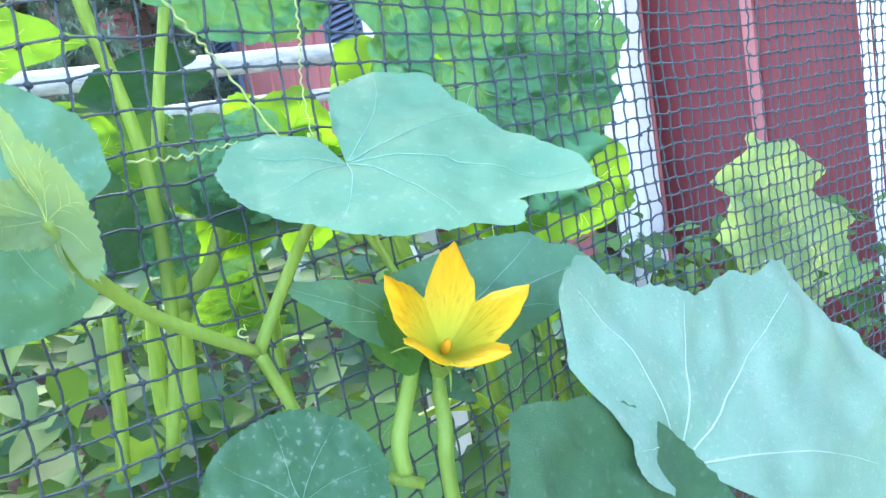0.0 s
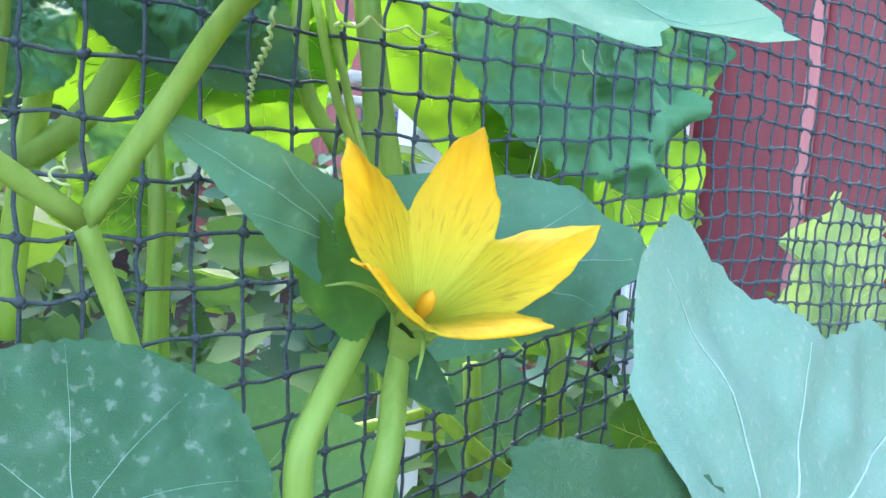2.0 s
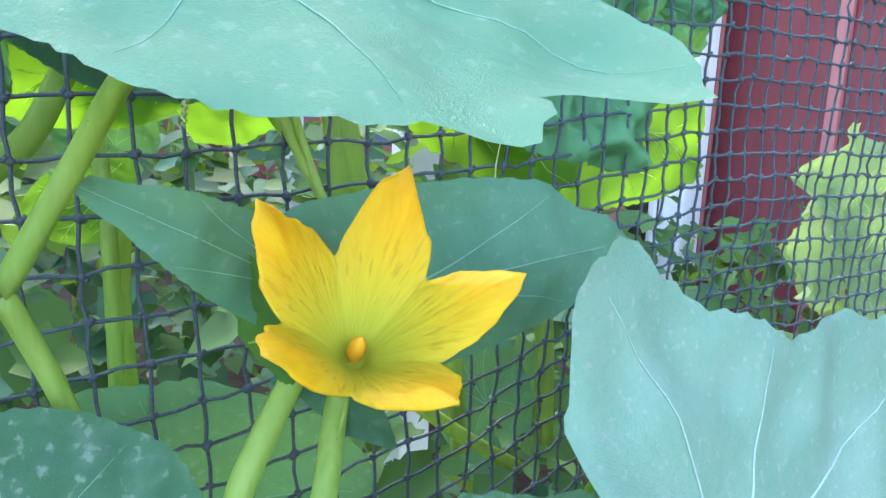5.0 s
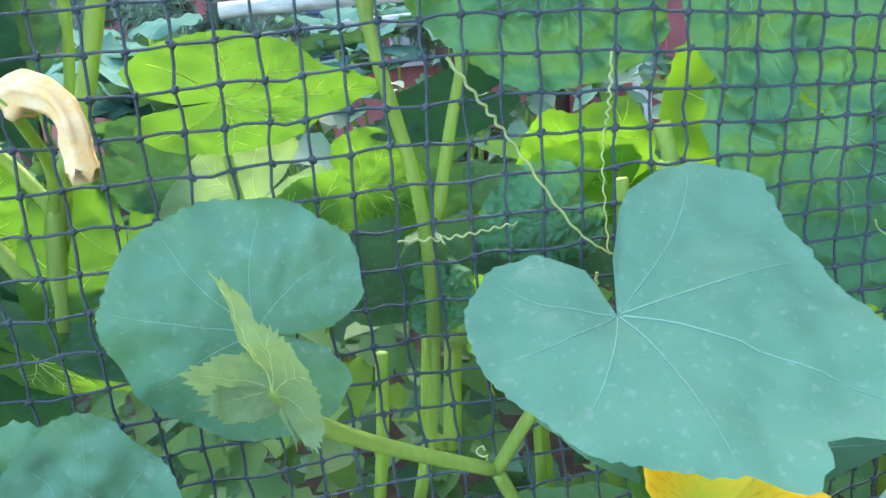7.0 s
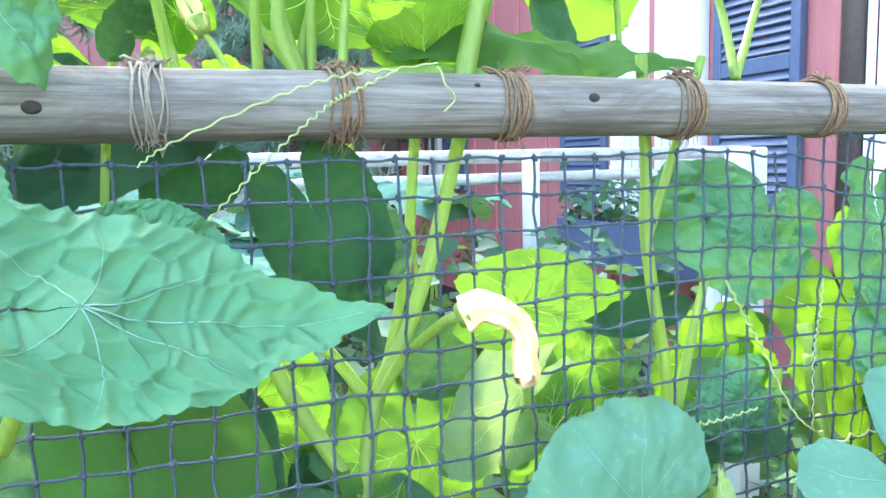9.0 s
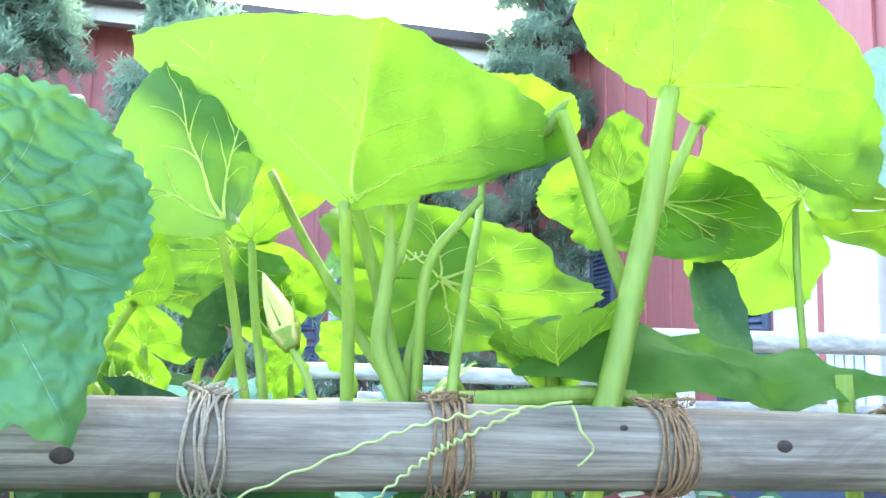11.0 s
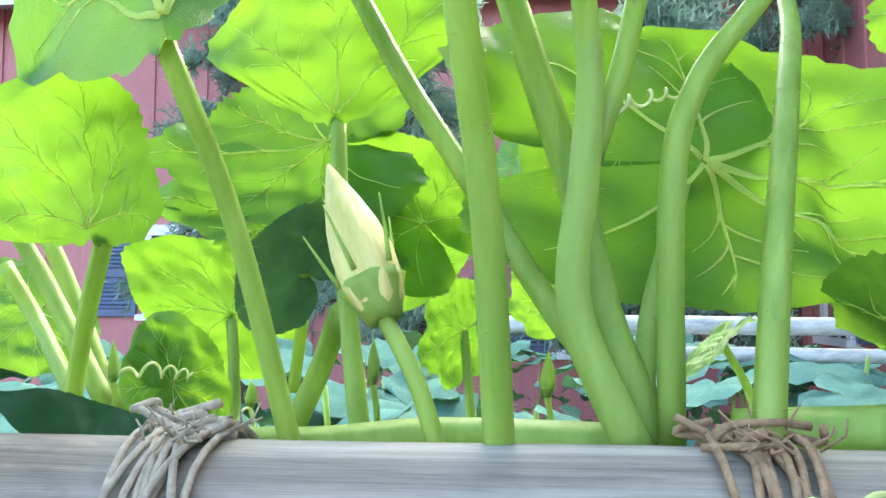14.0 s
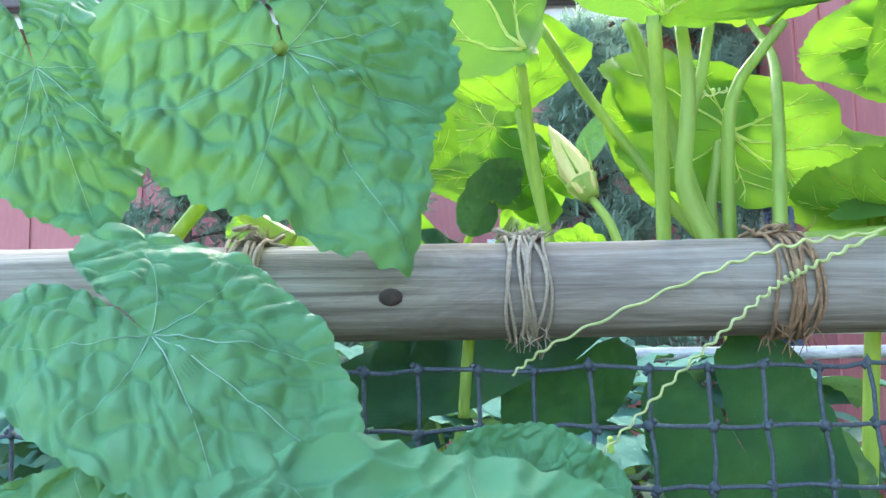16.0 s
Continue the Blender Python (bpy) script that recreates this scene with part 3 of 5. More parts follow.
def cords(x0, x1, z0, z1, mesh_x, mesh_z):
    """Knotted square netting, slack and uneven."""
    xs = [x0]
    while xs[-1] < x1:
        xs.append(xs[-1] + mesh_x * (1.04 - 0.3 * soft_step(0.08, 0.45, xs[-1])))
    nx, nz = len(xs) - 1, int((z1 - z0) / mesh_z * 1.5)

    def spot(i, j):
        x = xs[i]
        draw = 1.05 - 0.31 * soft_step(0.05, 0.5, x)
        z = 0.8 + (z1 + 0.08 - j * mesh_z - 0.8) * draw
        sag = 0.006 * noise.noise((x * 2.2, z * 2.5, 1)) + 0.003 * noise.noise((x * 14, z * 14, 8))
        return Vector((x + 0.007 * noise.noise((x * 3.5, z * 4.5, 3)) + 0.0026 * noise.noise((x * 60, z * 60, 4)), 0.004 + sag * 1.6,
                       z + 0.008 * noise.noise((x * 3.1, z * 3, 6)) + 0.0026 * noise.noise((x * 55, z * 55, 9))))
    verts, faces, kv, kf = [], [], [], []
    for i in range(nx):
        for j in range(nz):
            p = spot(i, j)
            if not z0 < p.z < z1 + 0.006:
                continue
            for q in ((spot(i + 1, j), spot(i, j + 1))):
                m = (p + q) / 2 + Vector((rnd.gauss(0, 0.0007), rnd.gauss(0, 0.0008), rnd.gauss(0, 0.0008)))
                tube_data([p, m, q], 0.00085, 0.00085, 5, verts, faces, caps=False)
            b = len(kv)
            for d in ((1, 0, 0), (-1, 0, 0), (0, 1, 0), (0, -1, 0), (0, 0, 1), (0, 0, -1)):
                kv.append(tuple(p + Vector(d) * 0.0027 * rnd.uniform(0.75, 1.25)))
            kf += [(b + x, b + y, b + z) for x, y, z in ((0, 2, 4), (2, 1, 4), (1, 3, 4), (3, 0, 4), (2, 0, 5), (1, 2, 5), (3, 1, 5), (0, 3, 5))]
            # a second lobe makes the knot lopsided
            b = len(kv)
            o = Vector((rnd.choice((-1, 1)) * 0.0014, -0.0006, rnd.choice((-1, 1)) * 0.0013))
            for d in ((1, 0, 0), (-1, 0, 0), (0, 1, 0), (0, -1, 0), (0, 0, 1), (0, 0, -1)):
                kv.append(tuple(p + o + Vector(d) * 0.0014))
            kf += [(b + x, b + y, b + z) for x, y, z in ((0, 2, 4), (2, 1, 4), (1, 3, 4), (3, 0, 4), (2, 0, 5), (1, 2, 5), (3, 1, 5), (0, 3, 5))]
    net = thing("garden_netting", "grey-blue knotted square plastic garden netting hung from the pole", "netting")
    tagged(shaped("cord_mesh", verts, faces, CORD, net), kind="stuff")
    tagged(shaped("cord_knotting", kv, kf, CORD, net), kind="stuff")
    return net


cords(-0.75, 1.35, 0.38, 0.978, 0.0195, 0.0200)


def twine_tie(x, material, label, seed):
    """Twine wound round the pole and knotted."""
    r = random.Random(seed)
    t = thing("twine_tie", label, "twine", "ties along the pole")
    for k in range(11):
        off = (k - 5) * 0.00125 + r.uniform(-0.0005, 0.0005)
        tilt = r.uniform(-0.005, 0.005)
        lift = r.uniform(0.0006, 0.0018)
        line = []
        for i in range(29):
            a = 2 * math.pi * i / 28
            line.append(Vector((x + off + tilt * math.cos(a) + 0.0009 * math.sin(3 * a + k), RAIL_Y + (RAIL_R + lift) * math.cos(a), RAIL_Z + (RAIL_R + lift) * math.sin(a))))
        shaped("winding", *tube_data(line, 0.00068, 0.00068, 7, caps=False), material, t)
    for k in range(6):
        p = Vector((x + r.uniform(-0.006, 0.007), RAIL_Y - r.uniform(-0.006, 0.006), RAIL_Z + RAIL_R + r.uniform(0.0008, 0.004)))
        pts = [p + Vector((r.uniform(-0.008, 0.008), r.uniform(-0.004, 0.004), r.uniform(-0.003, 0.003))) for _ in range(4)]
        shaped("knot_loop", *tube_data(smooth_path(pts, 4), 0.0009, 0.0007, 6), material, t)
    verts, faces = [], []
    for k in range(46):
        top = k % 2
        p = Vector((x + r.uniform(-0.008, 0.008), RAIL_Y - r.uniform(-0.004 if top else 0.002, 0.012), RAIL_Z + RAIL_R * (1.05 if top else -r.uniform(0.6, 1.0))))
        q = p + Vector((r.gauss(0, 0.004), r.uniform(-0.005, 0.003), r.uniform(0.0, 0.006) if top else -r.uniform(0.003, 0.011)))
        tube_data([p, (p + q) / 2 + Vector((r.uniform(-0.002, 0.002), 0, 0)), q], 0.0003, 0.00015, 4, verts, faces)
    tagged(shaped("frayed_fibre", verts, faces, material, t), kind="stuff")
    return t


for k, x in enumerate((-0.365, -0.265, -0.172, -0.076, 0.044, 0.162, 0.28, 0.4)):
    grey = k < 2
    twine_tie(x, TWINE_GREY if grey else TWINE, "frayed grey twine wound round the pole" if grey else "frayed brown twine wound round the pole", 11 + k)

for z, r, x in ((0.978, 0.021, -0.27), (0.912, 0.017, -0.05), (1.082, 0.032, 0.15)):
    pole("fence_rail", (x, 1.7, z), (1.72, 1.7, z + (0.03 if r > 0.03 else 0.0)), r, "bleached grey wooden fence rail before the house", wood=WOOD_PALE)
for x, y, top in ((0.465, 0.395, 0.975), (0.77, 1.53, 0.98), (1.62, 1.75, 0.99)):
    post = part("fence_post", boxed((x - 0.019, y - 0.019, 0), (x + 0.019, y + 0.019, top), bevel=0.003), WHITE)
    tagged(post, "white painted square wooden fence post", "post", "white fence posts")


# ---- flower, buds and wilted bloom ----
def squash_flower():
    """An open five-pointed bloom on a ribbed green cup."""
    axis = Vector(FACE).normalized()
    flower = part("flower", bmesh.new(), PETAL, front, "open yellow squash flower with five pointed petals")
    up = Vector((0, 0, 1))
    x = (up - axis * up.dot(axis)).normalized()
    y = axis.cross(x)
    m = Matrix((axis, x, y)).transposed().to_4x4()
    m.translation = CUP
    flower.matrix_basis = m
    verts, faces = [], []
    n, rings = 160, 26
    for i in range(rings + 1):
        f = i / rings
        for k in range(n):
            a = 2 * math.pi * k / n
            c = abs(((a / (2 * math.pi) * 5 + 0.5) % 1.0) - 0.5) * 2      # 0 on a petal's ridge, 1 in the notch
            reach = 0.0502 * (1 - 0.5 * c ** 0.95) + 0.0007 * noise.noise((a * 6, 1, 2))
            s = reach * f
            open_r = 0.0038 + 0.0405 * (s / 0.054) ** 1.05 * (1 + 0.25 * c * f)
            ridge = 0.0022 * math.cos(math.pi * min(c, 1)) * f + 0.0016 * max(0.0, math.cos(a * 15)) ** 5 * f
            ruffle = 0.0022 * noise.noise((a * 3.2, f * 3, 5)) * f * f + 0.0014 * noise.noise((a * 9, f * 5, 2)) * f ** 3
            back = 0.010 * max(0, f - 0.8) * 5 * (1 - c) ** 0.5 * f
            depth = s * 1.02 - 0.35 * back
            r = open_r + ridge * 0.4 + ruffle
            verts.append((depth + ridge * 0.6 + ruffle, r * math.cos(a + TURN), r * math.sin(a + TURN)))
    for i in range(rings):
        for k in range(n):
            a, b = i * n + k, i * n + (k + 1) % n
            faces.append((a, b, b + n, a + n))
    faces.append(tuple(reversed(range(n))))
    me = flower.data
    me.clear_geometry()
    me.from_pydata(verts, [], faces)
    me.polygons.foreach_set("use_smooth", [True] * len(me.polygons))
    sol = flower.modifiers.new("thick", "SOLIDIFY")
    sol.thickness, sol.offset = 0.0007, 0
    bm = bmesh.new()
    bmesh.ops.create_uvsphere(bm, u_segments=16, v_segments=12, radius=1, matrix=Matrix.Translation((0.0065, 0, 0)) @ Matrix.Diagonal((0.0070, 0.0029, 0.0029, 1)))
    for v in bm.verts:
        v.co += v.co.normalized() * 0.0005 * noise.noise(v.co * 900)
    part("stamen", bm, STAMEN, flower, "orange stamen", True)
    cv, cf = [], []
    tube_data([Vector((x_, 0, 0)) for x_ in (-0.022, -0.015, -0.009, -0.004, 0.0)], 0.0045, 0.0092, 18, cv, cf, ribs=0.06, caps=False)
    shaped("calyx", cv, cf, STALK, flower, label="ribbed green calyx")
    for k in range(5):
        a = 2 * math.pi * (k + 0.5) / 5 + TURN
        out_ = Vector((0, math.cos(a), math.sin(a)))
        line = [Vector((0.002, 0, 0)) + out_ * 0.009, Vector((0.01, 0, 0)) + out_ * 0.016, Vector((0.014, 0, 0)) + out_ * 0.026, Vector((0.012, 0, 0)) + out_ * 0.034]
        sv, sf = tube_data(smooth_path(line, 4), 0.0014, 0.0003, 6)
        shaped("sepal", sv, sf, STALK, flower)
    return flower


CUP, FACE, TURN = Vector((0.1677, -0.0834, 0.6585)), (-0.11, -0.65, 0.75), -0.394


def flower_bud(base, tip, r, green=False):
    """A closed bud: a twisted cone of petals in a ribbed cup with thin sepals."""
    base, tip = Vector(base), Vector(tip)
    z = (tip - base).normalized()
    length = (tip - base).length
    q = z.to_track_quat("Z", "Y").to_matrix().to_4x4()
    q.translation = base
    prof = ((0.0, 0.45), (0.08, 0.8), (0.2, 1.0), (0.38, 1.0), (0.55, 0.85), (0.72, 0.6), (0.88, 0.3), (1.0, 0.06))
    verts, faces, n = [], [], 20
    for f, w in prof:
        for k in range(n):
            a = 2 * math.pi * k / n
            rr = r * w * (1 + 0.09 * math.cos(5 * a + 3.0 * f))
            verts.append((rr * math.cos(a), rr * math.sin(a), f * length))
    for i in range(len(prof) - 1):
        for k in range(n):
            a, b = i * n + k, i * n + (k + 1) % n
            faces.append((a, b, b + n, a + n))
    faces += [tuple(reversed(range(n))), tuple(range((len(prof) - 1) * n, len(prof) * n))]
    bud = shaped("flower_bud", verts, faces, STALK if green else BUD, climber, label="closed green flower bud" if green else "closed cream flower bud in a green cup")
    bud.matrix_basis = q
    cv, cf = tube_data([Vector((0, 0, length * f)) for f in (-0.02, 0.04, 0.1, 0.16, 0.21)], r * 0.55, r * 1.12, 16, ribs=0.05)
    shaped("calyx", cv, cf, STALK, bud)
    for k in range(5):
        a = 2 * math.pi * k / 5 + 0.4
        d = Vector((math.cos(a), math.sin(a), 0))
        line = [Vector((0, 0, length * 0.25)) + d * r, Vector((0, 0, length * 0.42)) + d * r * 1.3, Vector((0, 0, length * 0.62)) + d * r * (1.15 if green else 1.6)]
        sv, sf = tube_data(smooth_path(line, 3), r * 0.1, r * 0.03, 5)
        shaped("sepal", sv, sf, STALK, bud)
    return bud


def wilted_flower(points):
    """A spent bloom, limp and folded."""
    line = smooth_path(points, 6)
    verts, faces = [], []
    tube_data(line, 0.0092, 0.0062, 18, verts, faces)
    out = []
    last = len(line) - 1
    for k, v in enumerate(verts):
        v = Vector(v)
        c = line[min(k // 18, len(line) - 1)]
        out.append(tuple(c + (v - c) * (1 + 0.2 * math.cos(5 * 2 * math.pi * (k % 18) / 18) + 0.25 * noise.noise(v * 110) - 0.25 * math.sin(min(k // 18, last) / last * math.pi)) + Vector((0, 0, 0.004 * math.cos(5 * 2 * math.pi * (k % 18) / 18) * (k // 18 >= last)))))
    ob = shaped("wilted_flower", out, faces, PETAL_FADED, climber, label="limp faded cream and orange squash flower")
    cv, cf = tube_data([line[0] * 2 - line[2], line[0], line[2]], 0.006, 0.0085, 14, ribs=0.06)
    shaped("calyx", cv, cf, STALK, ob)
    return ob


# ---- squash plant trailing in front of the netting ----
front = thing("squash_plant", "flowering squash vine with broad blue-green leaves trailing outside the netting", "plant", at=(0, 0, 0))
leaf(front, (0.1225, -0.094, 0.7813), (0.2272, -0.1663, 0.752), (0.1740, -0.0300, 0.8305), LEAF_BLUE, "notched", cup=0, droop=0.02, wave=0.06, seed=1)
leaf(front, (0.1673, -0.0500, 0.6730), (0.0878, -0.0667, 0.7197), (0.1291, -0.0600, 0.6743), LEAF_BLUE, "taper", cup=-0.15, droop=0.1, wave=0.06, seed=2)
leaf(front, (0.2013, -0.0500, 0.6672), (0.3574, -0.0350, 0.6796), (0.3181, -0.0200, 0.7172), LEAF_BLUE, "fan", cup=-0.1, droop=0.1, wave=0.06, side2=(0.2750, -0.0450, 0.6400), seed=3)
leaf(front, (0.2850, -0.1550, 0.5630), (0.5085, -0.1057, 0.6400), (0.2329, -0.1160, 0.6892), LEAF_SILVER, "corner", cup=0.05, droop=0.05, wave=0.06, seed=4)
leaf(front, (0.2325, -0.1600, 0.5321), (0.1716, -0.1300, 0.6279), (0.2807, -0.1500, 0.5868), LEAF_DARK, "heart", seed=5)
leaf(front, (0.067, -0.08, 0.606), (0.066, -0.06, 0.651), (0.124, -0.07, 0.6), LEAF_SPOT, "round", cup=-0.05, droop=0.05, wave=0.05, seed=6)
leaf(front, (-0.0327, -0.0600, 0.7778), (-0.1001, -0.0600, 0.7943), (-0.0682, -0.0600, 0.7249), LEAF_BLUE, "round", cup=-0.1, droop=0.12, wave=0.08, seed=7)
leaf(front, (-0.0209, -0.1100, 0.7727), (-0.0340, -0.1150, 0.8250), (-0.0130, -0.1200, 0.7960), LEAF_PALE, "arrow", other=0.3, cup=0.5, droop=0.1, teeth=0.12, seed=8)
leaf(front, (-0.0230, -0.1100, 0.7730), (-0.0475, -0.1200, 0.7740), (-0.0330, -0.1100, 0.7830), LEAF_PALE, "blade", cup=0.6, teeth=0.15, seed=9)
leaf(front, (-0.0248, -0.1100, 0.7757), (-0.0520, -0.1200, 0.7905), (-0.0340, -0.1150, 0.7930), LEAF_PALE, "blade", cup=0.6, teeth=0.15, seed=10)
leaf(front, (-0.1348, -0.0600, 0.6867), (-0.1241, -0.0800, 0.7664), (-0.0786, -0.0600, 0.7102), LEAF_BLUE, "heart", seed=11)
leaf(front, (-0.1081, -0.0900, 0.7056), (-0.1016, -0.0900, 0.7688), (-0.0644, -0.0900, 0.7293), LEAF_BLUE, "heart", cup=0.0, seed=12)
stalk("stalk", [(0.0715, -0.0509, 0.6832), (0.0909, -0.0600, 0.7195), (0.1062, -0.0750, 0.7495), (0.1295, -0.0817, 0.7704)], 0.0036, 0.003, front, hairs=60)
stalk("stalk", [(-0.0218, -0.1100, 0.7740), (-0.0131, -0.1000, 0.7536), (0.0171, -0.0750, 0.7207), (0.0715, -0.0509, 0.6832)], 0.0038, 0.0034, front, hairs=80)
stalk("stalk", [(0.0715, -0.0509, 0.6832), (0.0835, -0.0469, 0.6532), (0.1015, -0.0509, 0.6082), (0.1465, -0.0709, 0.5832)], 0.0036, 0.0036, front, hairs=40)
stalk("stalk", [(0.1015, -0.0509, 0.6082), (0.1215, -0.0509, 0.5632), (0.1315, -0.0309, 0.3832), (0.1715, -0.0009, 0.0032)], 0.0045, 0.005, front)
coil([(0.0694, -0.0500, 0.6857), (0.0640, -0.0520, 0.6959), (0.0666, -0.0550, 0.7005)], 2, 0.003, 0.0006, front)
stalk("stalk", [(0.1699, -0.0700, 0.6440), (0.1650, -0.0760, 0.6360), (0.1560, -0.0900, 0.6200), (0.1515, -0.0925, 0.6000), (0.1528, -0.0897, 0.5499), (0.1568, -0.0747, 0.4699), (0.1768, -0.0447, 0.0099)], 0.0042, 0.005, front, hairs=60)
stalk("stalk", [(0.1673, -0.0500, 0.6730), (0.1600, -0.0620, 0.6560), (0.1404, -0.0750, 0.6333), (0.1306, -0.0800, 0.6170), (0.1307, -0.0800, 0.5984)], 0.0042, 0.0046, front, hairs=40)
leaf(front, (0.1635, -0.0700, 0.6469), (0.1813, -0.0900, 0.6269), (0.1732, -0.0750, 0.6495), LEAF_DARK, "heart", cup=0.5, veins=False, seed=13)
leaf(front, (0.1491, -0.0600, 0.6766), (0.1550, -0.0700, 0.6490), (0.1395, -0.0500, 0.6601), LEAF_MID, "heart", cup=0.3, veins=False, seed=14)
leaf(front, (0.3473, -0.0600, 0.5794), (0.2922, -0.0500, 0.5987), (0.3395, -0.0500, 0.6216), LEAF_MID, "lobed", cup=0.3, seed=15)

squash_flower()

# ---- climbing plant behind the netting ----
climber = thing("squash_plant", "tall squash plant with pale stalks, yellow-green leaves, behind the netting", "plant")
leaf(climber, (-0.2194, -0.0080, 1.0905), (-0.2110, -0.0300, 1.1565), (-0.0750, 0.0900, 1.2100), LEAF_MID, "vee", cup=0.0, droop=0.0, wave=0.04, side2=(-0.3158, 0.0574, 1.1609), seed=16)
leaf(climber, (-0.2658, -0.0003, 1.0776), (-0.2959, 0.0300, 1.1513), (-0.2513, 0.0300, 1.1209), LEAF_MID, "vee", cup=0.0, droop=0, side2=(-0.3298, 0.05, 1.1084), seed=17)
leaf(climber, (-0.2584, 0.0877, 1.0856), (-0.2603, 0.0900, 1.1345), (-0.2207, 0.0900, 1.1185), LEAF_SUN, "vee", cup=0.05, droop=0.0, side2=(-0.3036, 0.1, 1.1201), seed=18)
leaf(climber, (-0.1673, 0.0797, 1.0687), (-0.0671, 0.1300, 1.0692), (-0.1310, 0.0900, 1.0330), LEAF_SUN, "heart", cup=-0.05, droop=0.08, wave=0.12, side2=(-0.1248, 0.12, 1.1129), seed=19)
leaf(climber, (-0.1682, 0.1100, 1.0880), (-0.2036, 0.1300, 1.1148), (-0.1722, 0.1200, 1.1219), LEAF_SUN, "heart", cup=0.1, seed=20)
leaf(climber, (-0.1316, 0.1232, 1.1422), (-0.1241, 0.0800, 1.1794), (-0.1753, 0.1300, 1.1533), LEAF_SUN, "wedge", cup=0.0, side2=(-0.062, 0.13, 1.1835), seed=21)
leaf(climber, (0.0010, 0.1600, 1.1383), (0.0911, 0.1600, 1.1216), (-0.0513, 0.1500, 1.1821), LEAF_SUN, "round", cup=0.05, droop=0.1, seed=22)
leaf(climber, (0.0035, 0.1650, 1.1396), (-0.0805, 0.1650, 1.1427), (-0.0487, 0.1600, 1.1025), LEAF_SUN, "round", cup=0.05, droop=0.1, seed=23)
leaf(climber, (-0.1060, 0.0600, 1.0220), (-0.1284, 0.0000, 1.0483), (-0.1425, 0.0600, 1.0468), LEAF_MID, "arrow", cup=0.0, droop=0, side2=(-0.0607, 0.06, 1.0613), seed=24)
stalk("stalk", [(-0.1105, 0.0500, 1.0089), (-0.1080, 0.0550, 1.0157), (-0.1060, 0.0600, 1.0220)], 0.0024, 0.002, climber)
leaf(climber, (-0.0793, 0.0450, 1.0380), (0.0784, 0.0400, 1.0191), (-0.0444, 0.0300, 1.0167), LEAF_MID, "fan", cup=0.1, wave=0.2, side2=(0.0385, 0.07, 1.0381), veins=False, seed=25)
leaf(climber, (-0.0619, 0.0300, 1.1658), (-0.0313, -0.0100, 1.2294), (-0.1121, 0.0300, 1.2026), LEAF_MID, "wedge", cup=0.0, side2=(0.1823, 0.05, 1.2251), seed=26)
leaf(climber, (0.2357, 0.2000, 1.1817), (0.1584, 0.2300, 1.2331), (0.3698, 0.3000, 1.3094), LEAF_SILVER, "round", cup=0.05, wave=0.08, side2=(0.242, 0.16, 1.1291), seed=27)
leaf(climber, (0.2566, 0.2400, 1.1634), (0.4344, 0.2400, 1.1649), (0.2863, 0.2200, 1.1214), LEAF_SUN, "heart", cup=0.1, seed=28)
leaf(climber, (0.1297, 0.2000, 1.1598), (0.0314, 0.1600, 1.2101), (0.1807, 0.2000, 1.2407), LEAF_MID, "heart", cup=0.4, seed=29)
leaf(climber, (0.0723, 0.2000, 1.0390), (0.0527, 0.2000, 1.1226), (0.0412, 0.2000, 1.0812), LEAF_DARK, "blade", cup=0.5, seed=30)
leaf(climber, (-0.3056, 0.0500, 1.0520), (-0.3060, 0.0450, 1.0910), (-0.2877, 0.0450, 1.0664), LEAF_SUN, "wedge", cup=0.1, teeth=0.07, side2=(-0.3444, 0.06, 1.0656), seed=31)
leaf(climber, (-0.2696, 0.1200, 1.0843), (-0.3225, 0.1000, 1.0763), (-0.2967, 0.1200, 1.1086), LEAF_MID, "arrow", cup=0.1, teeth=0.06, seed=32)
leaf(climber, (-0.2747, 0.1300, 1.0619), (-0.3311, 0.1100, 1.0693), (-0.3098, 0.1100, 1.0474), LEAF_MID, "arrow", cup=0.1, teeth=0.07, seed=33)
leaf(climber, (-0.2709, 0.1000, 1.0444), (-0.2818, 0.0900, 1.0551), (-0.2604, 0.1000, 1.0655), LEAF_DARK, "heart", cup=0.2, seed=34)
leaf(climber, (-0.2414, 0.1400, 1.0617), (-0.2665, 0.1300, 1.0877), (-0.2309, 0.1400, 1.0855), LEAF_SUN, "heart", cup=0.1, seed=35)
leaf(climber, (-0.2515, 0.1500, 1.0537), (-0.2257, 0.1500, 1.0634), (-0.2520, 0.1400, 1.0762), LEAF_MID, "heart", cup=0.1, seed=36)
leaf(climber, (-0.3234, 0.1300, 1.0082), (-0.3067, 0.1300, 1.0157), (-0.3260, 0.1300, 1.0342), LEAF_SUN, "round", cup=0.05, seed=37)
leaf(climber, (-0.3243, 0.1320, 1.0080), (-0.3428, 0.1300, 1.0061), (-0.3191, 0.1300, 0.9872), LEAF_SUN, "round", cup=0.05, seed=38)
leaf(climber, (-0.3188, 0.1700, 1.0303), (-0.3518, 0.1500, 1.0553), (-0.3137, 0.1700, 1.0541), LEAF_SUN, "heart", cup=0.2, seed=39)
leaf(climber, (-0.2347, 0.2400, 1.0222), (-0.2557, 0.2200, 1.0095), (-0.2294, 0.2400, 1.0509), LEAF_SUN, "lobed", cup=0.1, teeth=0.06, seed=40)
leaf(climber, (-0.1051, 0.3000, 1.0165), (-0.1313, 0.2800, 0.9955), (-0.0816, 0.3000, 1.0334), LEAF_SUN, "lobed", cup=0.1, teeth=0.06, seed=41)
